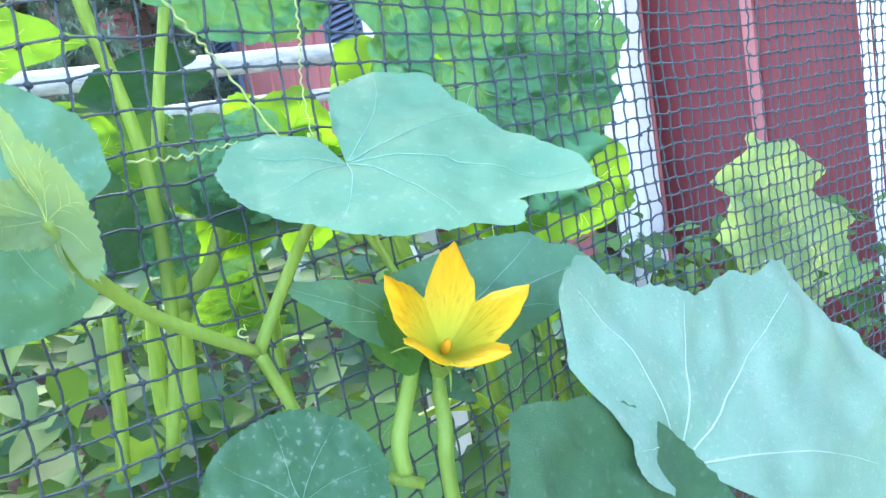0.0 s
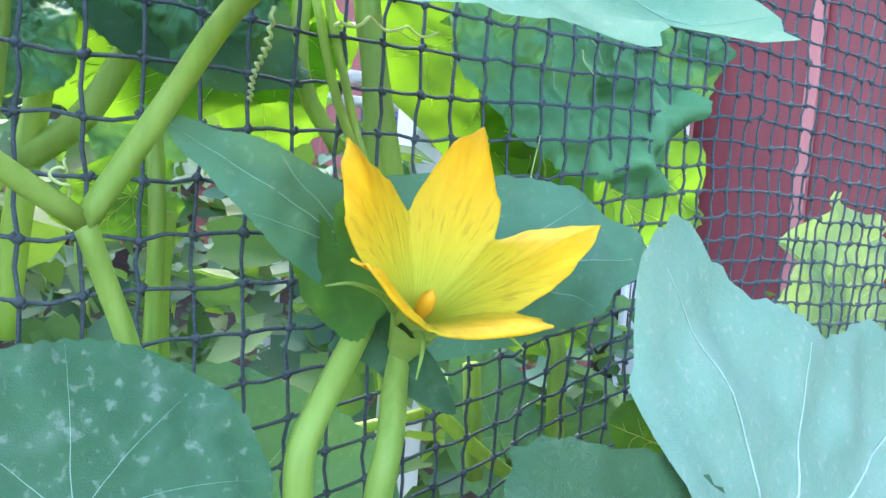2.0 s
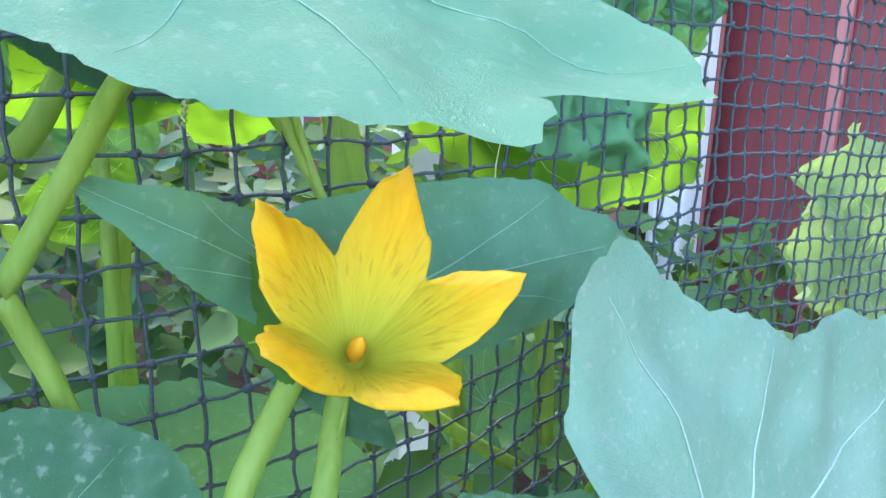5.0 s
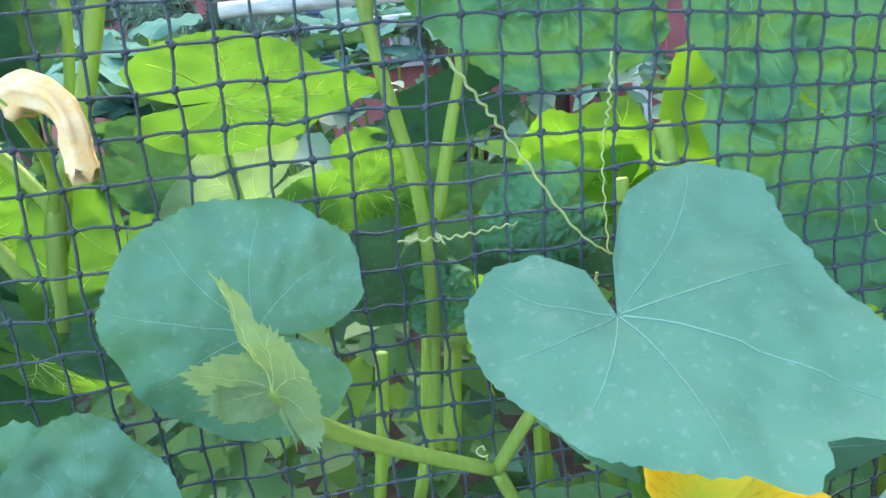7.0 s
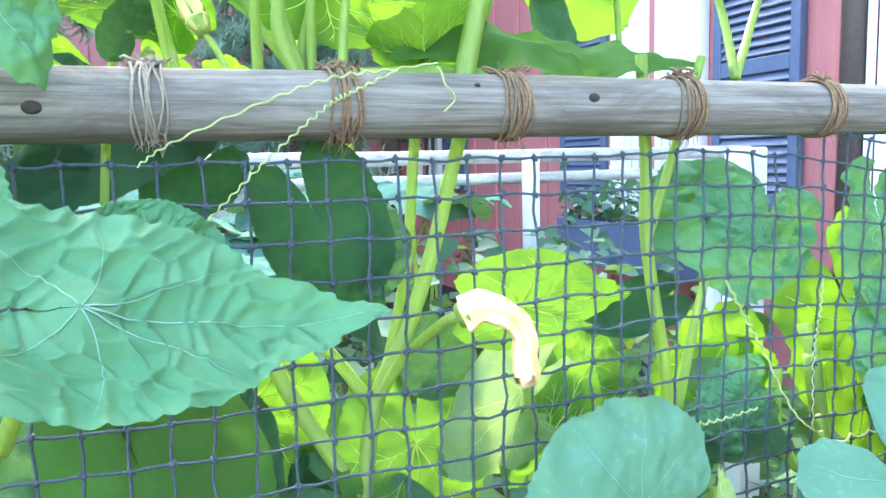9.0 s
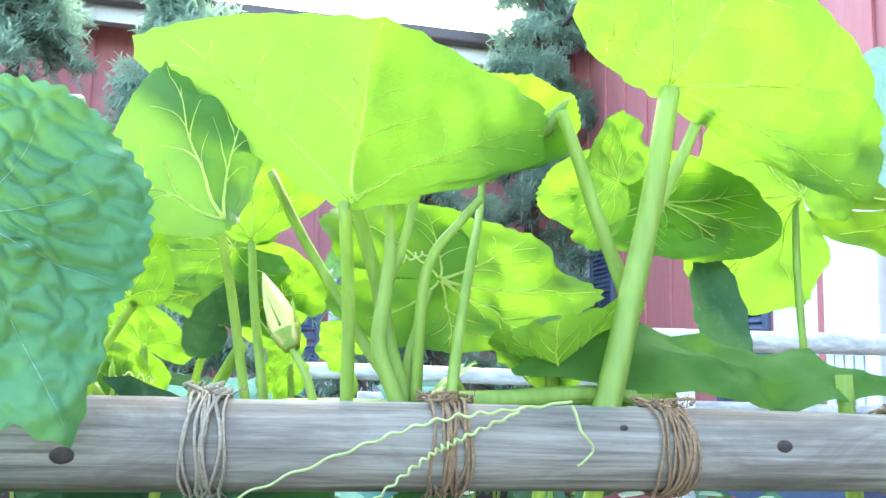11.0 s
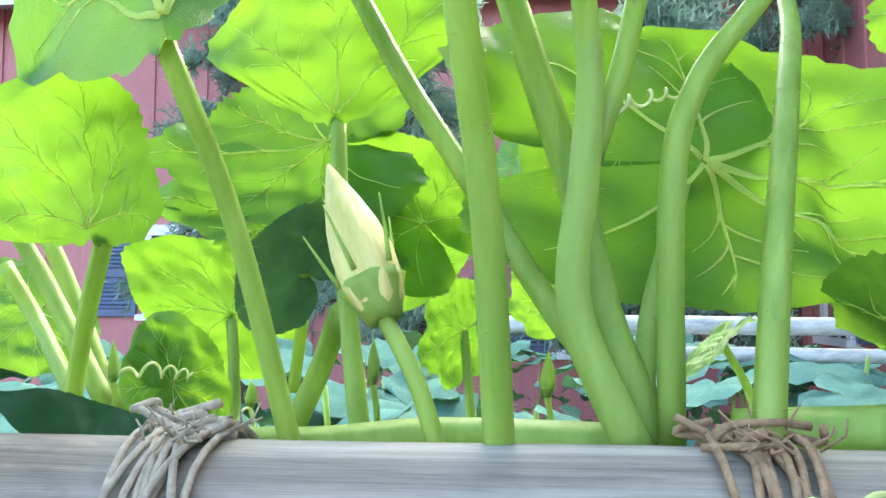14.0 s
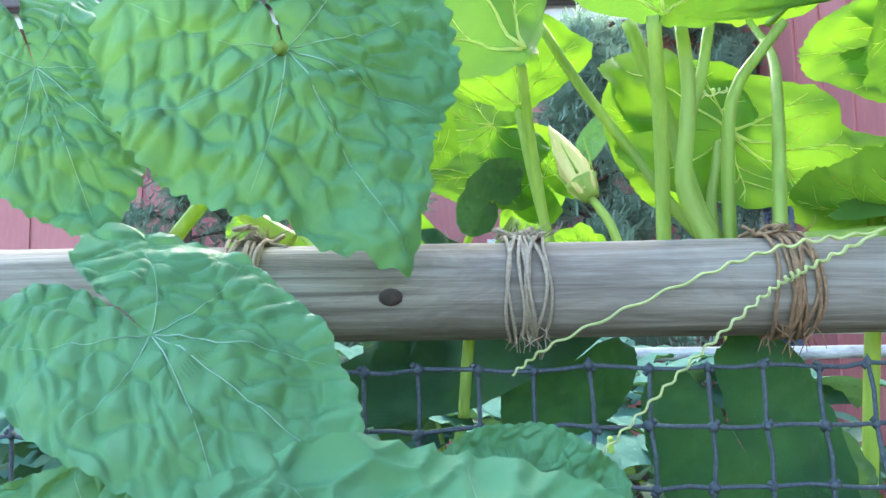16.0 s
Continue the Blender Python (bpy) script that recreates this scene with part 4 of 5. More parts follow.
leaf(climber, (-0.1917, 0.3000, 1.0348), (-0.2127, 0.3000, 1.0531), (-0.1795, 0.3000, 1.0530), LEAF_SUN, "lobed", cup=0.1, seed=42)
leaf(climber, (-0.3909, 0.1600, 1.0315), (-0.4055, 0.1500, 1.0152), (-0.3594, 0.1600, 1.0231), LEAF_SUN, "heart", cup=0.1, seed=43)
leaf(climber, (-0.1775, 0.1200, 1.0723), (-0.2006, 0.1300, 1.1240), (-0.1618, 0.1200, 1.1034), LEAF_SUN, "heart", cup=0.1, seed=44)
leaf(climber, (-0.2099, 0.1600, 1.0868), (-0.2000, 0.1500, 1.1028), (-0.2149, 0.1600, 1.0931), LEAF_BLUE, "heart", cup=0.2, seed=45)
leaf(climber, (-0.2831, 0.0300, 1.0061), (-0.3079, 0.0200, 1.0180), (-0.2891, 0.0300, 1.0158), LEAF_DEEP_SHADE, "heart", cup=0.1, seed=46)
leaf(climber, (-0.0579, 0.1000, 1.1350), (-0.0838, 0.0900, 1.1427), (-0.0427, 0.1000, 1.1752), LEAF_MID, "heart", cup=0.3, seed=47)
stalk("stalk", [(-0.2113, 0.0200, 0.9923), (-0.2127, 0.0150, 1.0096), (-0.2146, 0.0060, 1.0496), (-0.2194, -0.0080, 1.0905)], 0.0027, 0.0024, climber, hairs=260)
stalk("stalk", [(-0.2482, 0.0300, 0.9920), (-0.2522, 0.0300, 1.0056), (-0.2602, 0.0180, 1.0491), (-0.2658, -0.0003, 1.0776)], 0.0021, 0.0017, climber, hairs=160)
stalk("stalk", [(-0.2427, 0.0600, 0.9867), (-0.2455, 0.0600, 1.0043), (-0.2538, 0.0750, 1.0493), (-0.2584, 0.0877, 1.0856)], 0.0026, 0.0020, climber, hairs=160)
stalk("stalk", [(-0.2504, 0.0600, 1.1148), (-0.2346, 0.0550, 1.0856), (-0.2202, 0.0500, 1.0625), (-0.2001, 0.0450, 1.0309), (-0.1820, 0.0400, 1.0081)], 0.0021, 0.0026, climber, hairs=140)
stalk("stalk", [(-0.2138, 0.0500, 1.1116), (-0.2055, 0.0450, 1.0833), (-0.1980, 0.0450, 1.0603), (-0.1915, 0.0400, 1.0301), (-0.1809, 0.0400, 1.0070)], 0.0030, 0.0038, climber, hairs=120)
stalk("stalk", [(-0.1977, 0.0300, 1.1021), (-0.1958, 0.0300, 1.0788), (-0.1971, 0.0300, 1.0593), (-0.1990, 0.0300, 1.0348), (-0.1880, 0.0300, 1.0079)], 0.0025, 0.0038, climber, hairs=120)
stalk("stalk", [(-0.1845, 0.0350, 1.1038), (-0.1895, 0.0330, 1.0817), (-0.1958, 0.0320, 1.0628)], 0.0020, 0.0023, climber, hairs=60)
stalk("stalk", [(-0.1562, 0.0300, 1.1027), (-0.1657, 0.0300, 1.0910), (-0.1759, 0.0300, 1.0772), (-0.1809, 0.0300, 1.0580), (-0.1808, 0.0350, 1.0091)], 0.0020, 0.0026, climber, hairs=120)
stalk("stalk", [(-0.1316, 0.1232, 1.1422), (-0.1488, 0.0600, 1.1004), (-0.1583, 0.0350, 1.0738), (-0.1659, 0.0200, 1.0408), (-0.1698, 0.0140, 1.0107)], 0.0017, 0.0026, climber, hairs=300)
stalk("stalk", [(-0.1673, 0.0797, 1.0687), (-0.1756, 0.0600, 1.0519), (-0.1820, 0.0500, 1.0344), (-0.1851, 0.0400, 1.0190)], 0.0017, 0.0023, climber, hairs=60)
stalk("vine", [(-0.1703, 0.0300, 1.0123), (-0.1409, 0.0300, 1.0137), (-0.1091, 0.0350, 1.0163), (-0.0560, 0.0400, 1.0164)], 0.0042, 0.0042, climber, hairs=60)
stalk("vine", [(-0.2756, 0.0400, 1.0060), (-0.2511, 0.0450, 1.0057), (-0.2255, 0.0500, 1.0071), (-0.1824, 0.0400, 1.0078)], 0.0035, 0.004, climber, hairs=40)
stalk("stalk", [(0.2184, 0.1500, 1.0311), (0.2472, 0.2000, 1.0967), (0.2596, 0.2400, 1.1609)], 0.004, 0.0035, climber)
stalk("stalk", [(0.2184, 0.1500, 1.0311), (0.2836, 0.2000, 1.0928), (0.3565, 0.2500, 1.1712)], 0.004, 0.0035, climber)
stalk("stalk", [(-0.1010, 0.0200, 1.0050), (-0.0965, 0.0200, 1.0180), (-0.0845, 0.0250, 1.0609), (-0.0710, 0.0300, 1.1114), (-0.0619, 0.0300, 1.1658)], 0.006, 0.0048, climber, hairs=100)
stalk("stalk", [(-0.0749, 0.0500, 1.0642), (-0.0927, 0.0500, 1.1083), (-0.1030, 0.0500, 1.1367), (-0.1105, 0.0500, 1.1556)], 0.0036, 0.003, climber, hairs=60)
stalk("stalk", [(-0.0635, 0.0500, 1.1002), (-0.0464, 0.0500, 1.1345), (-0.0305, 0.0500, 1.1701)], 0.0036, 0.003, climber, hairs=40)
stalk("stalk", [(0.1342, 0.2000, 1.0418), (0.1302, 0.2000, 1.0977), (0.1297, 0.2000, 1.1588)], 0.0026, 0.0024, climber)
stalk("stalk", [(-0.3282, 0.0800, 1.0036), (-0.3192, 0.0700, 1.0279), (-0.3029, 0.0500, 1.0514)], 0.0022, 0.002, climber, hairs=40)
stalk("stalk", [(-0.3228, 0.0900, 1.0051), (-0.3485, 0.1000, 1.0396), (-0.3617, 0.1000, 1.0598)], 0.003, 0.0025, climber)
stalk("stalk", [(-0.3265, 0.1000, 1.0035), (-0.3495, 0.1100, 1.0431), (-0.3613, 0.1100, 1.0643)], 0.003, 0.0025, climber)
stalk("stalk", [(-0.3770, 0.1200, 1.0471), (-0.3647, 0.1200, 1.0288), (-0.3387, 0.1000, 1.0066)], 0.0025, 0.0025, climber)
stalk("stalk", [(-0.3125, 0.1600, 0.9763), (-0.3153, 0.1650, 1.0042), (-0.3188, 0.1700, 1.0303)], 0.0024, 0.002, climber)
stalk("stalk", [(-0.2297, 0.2400, 0.9581), (-0.2322, 0.2400, 0.9938), (-0.2347, 0.2400, 1.0222)], 0.0025, 0.002, climber)
stalk("stalk", [(-0.0848, 0.3000, 0.9648), (-0.0913, 0.3000, 0.9908), (-0.1051, 0.3000, 1.0165)], 0.003, 0.002, climber)
stalk("stalk", [(-0.2786, 0.1200, 0.9977), (-0.2707, 0.1200, 1.0151), (-0.2601, 0.1000, 1.0331)], 0.0035, 0.003, climber)
stalk("stalk", [(-0.2883, 0.1500, 1.0043), (-0.2828, 0.1400, 1.0264), (-0.2709, 0.1000, 1.0444)], 0.002, 0.002, climber)

flower_bud((-0.2357, 0.0334, 1.0329), (-0.2502, 0.0447, 1.0652), 0.0062)
stalk("stalk", [(-0.2357, 0.0334, 1.0329), (-0.2288, 0.0300, 1.0208), (-0.2234, 0.0300, 1.0041)], 0.0016, 0.0018, climber)
flower_bud((-0.3163, 0.0800, 1.0141), (-0.3167, 0.0800, 1.0252), 0.0014, green=True)
stalk("stalk", [(-0.3163, 0.0800, 1.0141), (-0.3155, 0.0800, 1.0104), (-0.3158, 0.0800, 1.0067)], 0.0009, 0.0009, climber)
flower_bud((-0.2505, 0.1000, 1.0125), (-0.2503, 0.1000, 1.0251), 0.0017, green=True)
stalk("stalk", [(-0.2505, 0.1000, 1.0125), (-0.2493, 0.1000, 1.0046), (-0.2493, 0.1000, 0.9968)], 0.0009, 0.0009, climber)
flower_bud((-0.2011, 0.1200, 1.0073), (-0.2005, 0.1200, 1.0208), 0.0022, green=True)
stalk("stalk", [(-0.2011, 0.1200, 1.0073), (-0.1993, 0.1200, 0.9972), (-0.1988, 0.1200, 0.9872)], 0.0009, 0.0009, climber)
flower_bud((-0.1951, 0.0300, 1.0799), (-0.1952, 0.0300, 1.0871), 0.0017, green=True)
stalk("stalk", [(-0.1951, 0.0300, 1.0799), (-0.1946, 0.0300, 1.0733), (-0.1949, 0.0300, 1.0668)], 0.0009, 0.0009, climber)
flower_bud((-0.1101, 0.0900, 1.1532), (-0.0904, 0.0900, 1.1784), 0.0045, green=True)
stalk("stalk", [(-0.1101, 0.0900, 1.1532), (-0.1224, 0.0900, 1.1395), (-0.1363, 0.0900, 1.1259)], 0.0018, 0.0018, climber)
flower_bud((-0.0717, 0.0900, 1.1060), (-0.0749, 0.0900, 1.1197), 0.002, green=True)
stalk("stalk", [(-0.0717, 0.0900, 1.1060), (-0.0637, 0.0900, 1.0939), (-0.0576, 0.0900, 1.0817)], 0.0009, 0.0009, climber)
flower_bud((-0.3214, 0.2000, 0.9907), (-0.3211, 0.2000, 1.0024), 0.0022, green=True)
stalk("stalk", [(-0.3214, 0.2000, 0.9907), (-0.3200, 0.2000, 0.9837), (-0.3206, 0.2000, 0.9768)], 0.0009, 0.0009, climber)
coil([(-0.1943, 0.0300, 1.0712), (-0.1861, 0.0350, 1.0755), (-0.1796, 0.0400, 1.0778), (-0.1717, 0.0450, 1.0795)], 5, 0.002, 0.0005, climber)
coil([(-0.3198, 0.0900, 1.0160), (-0.3068, 0.0900, 1.0161), (-0.2987, 0.0900, 1.0147)], 4, 0.003, 0.0005, climber)
coil([(-0.3074, 0.1200, 0.9903), (-0.2984, 0.1300, 0.9975), (-0.2869, 0.1300, 0.9887), (-0.2910, 0.1200, 0.9854)], 4, 0.004, 0.0006, climber)
coil([(-0.1247, -0.0080, 1.0158), (-0.1525, -0.0080, 1.0116), (-0.1791, -0.0090, 1.0076), (-0.2098, -0.0100, 0.9971), (-0.2558, -0.0100, 0.9770), (-0.2725, -0.0120, 0.9661)], 16, 0.0011, 0.0007, climber)
coil([(-0.1468, -0.0090, 1.0115), (-0.1709, -0.0100, 1.0005), (-0.1857, -0.0120, 0.9925), (-0.2132, -0.0120, 0.9693), (-0.2441, -0.0120, 0.9397)], 22, 0.0014, 0.0007, climber)
coil([(-0.1248, -0.0080, 1.0143), (-0.1211, -0.0100, 1.0054), (-0.1166, -0.0100, 0.9965), (-0.1230, -0.0100, 0.9914)], 2, 0.0008, 0.0007, climber)
leaf(climber, (-0.1805, 0.0350, 0.9329), (-0.1460, 0.0400, 0.8564), (-0.2204, 0.0350, 0.9389), LEAF_DEEP_SHADE, "arrow", cup=0.05, wave=0.15, side2=(-0.1302, 0.04, 0.9201), seed=48)
leaf(climber, (-0.2717, 0.0500, 0.9780), (-0.3505, 0.0500, 0.9449), (-0.3195, 0.0600, 0.9803), LEAF_DEEP_SHADE, "heart", cup=0.1, seed=49)
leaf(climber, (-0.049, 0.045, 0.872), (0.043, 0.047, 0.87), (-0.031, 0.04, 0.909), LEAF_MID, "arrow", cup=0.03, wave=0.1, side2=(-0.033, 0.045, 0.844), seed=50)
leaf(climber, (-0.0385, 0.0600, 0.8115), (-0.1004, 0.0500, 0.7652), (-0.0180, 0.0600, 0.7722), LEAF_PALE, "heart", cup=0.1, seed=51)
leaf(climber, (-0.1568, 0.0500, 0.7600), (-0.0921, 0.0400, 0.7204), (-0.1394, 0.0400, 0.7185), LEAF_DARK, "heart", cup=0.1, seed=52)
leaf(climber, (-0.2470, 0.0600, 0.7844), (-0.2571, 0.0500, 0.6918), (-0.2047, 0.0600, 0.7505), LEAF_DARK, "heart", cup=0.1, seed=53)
leaf(climber, (-0.1985, 0.0700, 0.7526), (-0.2002, 0.0600, 0.6615), (-0.1602, 0.0700, 0.7165), LEAF_DEEP_SHADE, "heart", cup=0.1, seed=54)
leaf(climber, (-0.2586, 0.0500, 0.8385), (-0.2506, 0.0500, 0.7882), (-0.2229, 0.0500, 0.8252), LEAF_DEEP_SHADE, "heart", cup=0.1, seed=55)
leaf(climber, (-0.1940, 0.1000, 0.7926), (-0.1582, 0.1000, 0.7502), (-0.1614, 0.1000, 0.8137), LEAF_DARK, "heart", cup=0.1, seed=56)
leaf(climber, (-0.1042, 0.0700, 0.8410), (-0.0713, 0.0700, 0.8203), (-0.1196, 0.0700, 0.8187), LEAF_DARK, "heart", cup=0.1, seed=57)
leaf(climber, (0.0917, 0.1000, 0.8535), (0.0316, 0.1000, 0.8389), (0.1354, 0.0900, 0.8431), LEAF_DEEP_SHADE, "heart", cup=0.2, seed=58)
leaf(climber, (0.1716, 0.1200, 0.7664), (0.2146, 0.1200, 0.8423), (0.1261, 0.1200, 0.8196), LEAF_SUN, "lobed", cup=0.1, seed=59)
leaf(climber, (0.1347, 0.0300, 0.9182), (0.1167, 0.0300, 0.8630), (0.2096, 0.0300, 0.8835), LEAF_CRINKLE, "heart", cup=-0.2, wave=0.2, seed=60, quilt=0.045)
leaf(climber, (0.2430, 0.0300, 0.9141), (0.2523, 0.0300, 0.8281), (0.2096, 0.0300, 0.8835), LEAF_CRINKLE, "heart", cup=-0.2, wave=0.2, seed=61, quilt=0.045)
leaf(climber, (0.1114, 0.0500, 0.7809), (0.1764, 0.0500, 0.7440), (0.1262, 0.0500, 0.7306), LEAF_DARK, "heart", cup=0.1, seed=62)
leaf(climber, (0.1116, 0.0500, 0.9332), (0.1670, 0.0500, 0.9106), (0.1000, 0.0500, 0.9167), LEAF_SUN, "arrow", cup=0.1, seed=63)
leaf(climber, (0.0704, 0.1300, 0.8065), (0.0041, 0.1200, 0.7945), (0.0888, 0.1300, 0.7740), LEAF_DARK, "heart", cup=0.2, seed=64)
leaf(climber, (-0.2200, 0.0900, 0.8719), (-0.2527, 0.0900, 0.8838), (-0.2168, 0.0900, 0.8522), LEAF_SUN, "heart", seed=65)
leaf(climber, (-0.0238, 0.0600, 0.7716), (0.0105, 0.0600, 0.8262), (0.0177, 0.0600, 0.7768), LEAF_MID, "heart", cup=0.1, seed=66)
leaf(climber, (0.0225, 0.1000, 0.8067), (0.0642, 0.1000, 0.7827), (0.0174, 0.1000, 0.7654), LEAF_MID, "heart", cup=0.1, seed=67)
leaf(climber, (-0.1783, 0.0500, 0.7365), (-0.1388, 0.0500, 0.7120), (-0.1743, 0.0500, 0.7537), LEAF_MID, "heart", cup=0.1, seed=68)
leaf(climber, (-0.1471, 0.0500, 0.9176), (-0.1216, 0.0500, 0.9181), (-0.1533, 0.0400, 0.8873), LEAF_DARK, "heart", cup=0.1, seed=69)
leaf(climber, (0.3244, 0.0500, 0.7806), (0.2604, 0.0500, 0.7882), (0.3195, 0.0400, 0.7505), LEAF_CRINKLE, "heart", cup=-0.2, wave=0.2, seed=70, quilt=0.045)
leaf(climber, (0.0364, 0.0500, 0.7666), (0.0116, 0.0500, 0.7301), (0.0617, 0.0500, 0.7451), LEAF_DARK, "heart", cup=0.2, seed=71)
leaf(climber, (0.3023, 0.0300, 0.8180), (0.3895, 0.0300, 0.7102), (0.2505, 0.0300, 0.7613), LEAF_CRINKLE, "heart", cup=-0.15, wave=0.25, seed=72, quilt=0.045)
leaf(climber, (0.3868, 0.0300, 0.8291), (0.4719, 0.0350, 0.7723), (0.5055, 0.0350, 0.8309), LEAF_CRINKLE, "heart", cup=-0.2, wave=0.25, seed=73, quilt=0.045)
leaf(climber, (0.4558, 0.0350, 0.8534), (0.4255, 0.0300, 0.7928), (0.5000, 0.0350, 0.8412), LEAF_CRINKLE, "heart", cup=-0.2, wave=0.25, seed=74, quilt=0.045)
leaf(climber, (0.3310, 0.1200, 0.8147), (0.3968, 0.1000, 0.6813), (0.2509, 0.1000, 0.7504), LEAF_SUN, "heart", cup=0.05, seed=75)
leaf(climber, (0.4113, 0.1100, 0.7566), (0.5547, 0.1200, 0.6926), (0.3703, 0.1000, 0.6874), LEAF_SUN, "heart", cup=0.05, seed=76)
leaf(climber, (0.1502, 0.1000, 0.7727), (0.0785, 0.1000, 0.7279), (0.1569, 0.1000, 0.7272), LEAF_SUN, "heart", cup=0.1, seed=77)
leaf(climber, (0.2025, 0.1200, 0.7774), (0.1650, 0.1200, 0.7435), (0.2316, 0.1200, 0.7610), LEAF_SUN, "heart", cup=0.1, seed=78)
leaf(climber, (0.1282, 0.0400, 0.7848), (0.0828, 0.0450, 0.7563), (0.1484, 0.0400, 0.7552), LEAF_CRINKLE, "heart", cup=-0.1, wave=0.2, seed=79, quilt=0.045)
leaf(climber, (0.0592, 0.0400, 0.7493), (0.0870, 0.0500, 0.7397), (0.0658, 0.0500, 0.7727), LEAF_CRINKLE, "heart", cup=-0.1, wave=0.2, seed=80, quilt=0.045)
leaf(climber, (0.9050, 0.1600, 0.5725), (0.9937, 0.1600, 0.6974), (0.7566, 0.1600, 0.6481), LEAF_PALE, "lobed", cup=0.2, wave=0.2, seed=81)
leaf(climber, (0.8930, 0.1800, 0.5685), (0.8002, 0.1800, 0.6706), (0.9115, 0.1700, 0.6232), LEAF_PALE, "lobed", cup=0.2, wave=0.2, seed=82)
leaf(climber, (0.1228, 0.1200, 0.6839), (0.0845, 0.1200, 0.6728), (0.1047, 0.1200, 0.6553), LEAF_MID, "heart", cup=0.2, seed=83)
leaf(climber, (0.1360, 0.1500, 0.7074), (0.1049, 0.1500, 0.7236), (0.0963, 0.1500, 0.6998), LEAF_BLUE, "heart", cup=0.2, seed=84)
leaf(climber, (0.3486, 0.0900, 0.5407), (0.3096, 0.0900, 0.6014), (0.3797, 0.0900, 0.5602), LEAF_BLUE, "heart", cup=0.1, seed=85)
leaf(climber, (0.4392, 0.1000, 0.5102), (0.5145, 0.0900, 0.5127), (0.4873, 0.1000, 0.4729), LEAF_DARK, "heart", cup=0.1, seed=86)
leaf(climber, (0.3958, 0.1200, 0.6311), (0.4456, 0.1200, 0.5971), (0.3754, 0.1200, 0.5916), LEAF_MID, "heart", cup=0.1, seed=87)
stalk("stalk", [(0.0299, 0.0300, 1.0300), (0.0345, 0.0300, 0.9585), (0.0341, 0.0300, 0.9219), (0.0392, 0.0300, 0.8835), (0.0542, 0.0300, 0.7963), (0.0503, 0.0300, 0.6941), (0.0334, 0.0300, 0.6147)], 0.0036, 0.0042, climber, hairs=60)
stalk("stalk", [(0.0620, 0.0300, 0.7953), (0.0715, 0.0300, 0.8371), (0.0844, 0.0300, 0.8840)], 0.0036, 0.003, climber, hairs=60)
stalk("stalk", [(0.0779, 0.0300, 1.0300), (0.0503, 0.0300, 0.9522), (0.0395, 0.0300, 0.9217), (0.0340, 0.0300, 0.9062)], 0.003, 0.003, climber)
stalk("stalk", [(-0.0738, 0.0500, 1.0300), (-0.0939, 0.0500, 0.9595), (-0.1072, 0.0500, 0.9130), (-0.1238, 0.0500, 0.8682), (-0.1473, 0.0500, 0.8194), (-0.1576, 0.0500, 0.7532)], 0.0042, 0.0052, climber)
stalk("stalk", [(-0.1103, 0.0550, 1.0300), (-0.1172, 0.0550, 0.9603), (-0.1224, 0.0550, 0.9077), (-0.1338, 0.0550, 0.8558), (-0.1492, 0.0550, 0.7985)], 0.003, 0.003, climber)
stalk("stalk", [(-0.2076, 0.0500, 0.8541), (-0.1896, 0.0500, 0.8180), (-0.1592, 0.0500, 0.7673)], 0.0046, 0.005, climber)
stalk("stalk", [(-0.1758, 0.0600, 0.8589), (-0.1628, 0.0600, 0.8418), (-0.1471, 0.0550, 0.8182)], 0.0036, 0.004, climber)
stalk("stalk", [(0.0087, 0.0600, 0.6025), (0.0163, 0.0600, 0.6535), (0.0217, 0.0600, 0.7071)], 0.004, 0.004, climber)
stalk("stalk", [(0.1146, 0.0400, 0.5887), (0.1144, 0.0400, 0.6776), (0.1130, 0.0500, 0.7202)], 0.0035, 0.0035, climber)
stalk("stalk", [(0.2461, 0.0500, 0.5504), (0.2250, 0.0500, 0.6798), (0.2113, 0.0500, 0.7933), (0.2073, 0.0600, 0.8324)], 0.005, 0.005, climber)
stalk("stalk", [(0.1616, 0.0000, 0.7716), (0.1784, 0.0000, 0.7232), (0.2282, 0.0000, 0.6391)], 0.0018, 0.0022, climber)
stalk("stalk", [(-0.0481, 0.0400, 0.8434), (-0.0462, 0.0450, 0.8188), (-0.0357, 0.0500, 0.7847)], 0.0028, 0.003, climber)
stalk("stalk", [(0.2057, 0.0500, 0.8105), (0.2154, 0.0500, 0.7645), (0.2298, 0.0500, 0.7084), (0.2588, 0.0600, 0.6290)], 0.0062, 0.0066, climber, hairs=60)
stalk("stalk", [(0.1809, 0.0600, 0.8006), (0.1833, 0.0600, 0.7486), (0.2061, 0.0600, 0.7140)], 0.0042, 0.004, climber)
stalk("stalk", [(0.1700, 0.0100, 0.7795), (0.1771, 0.0050, 0.7485), (0.1859, 0.0000, 0.7150), (0.1941, -0.0100, 0.6860)], 0.002, 0.002, climber)
stalk("stalk", [(0.1048, 0.0600, 0.7486), (0.0897, 0.0700, 0.7189), (0.0680, 0.0800, 0.6977)], 0.005, 0.006, climber)
stalk("stalk", [(0.1210, 0.0500, 0.6808), (0.1195, 0.0500, 0.6428), (0.1229, 0.0500, 0.5848)], 0.004, 0.004, climber)
stalk("stalk", [(0.3816, 0.0800, 0.6231), (0.3895, 0.0800, 0.5699), (0.3935, 0.0800, 0.5080)], 0.006, 0.006, climber)
stalk("stalk", [(0.3006, 0.0600, 0.5990), (0.3097, 0.0600, 0.5283)], 0.005, 0.005, climber)
stalk("stalk", [(0.2475, 0.0300, 0.5923), (0.2874, 0.0300, 0.5584), (0.3319, 0.0300, 0.5264)], 0.004, 0.004, climber)
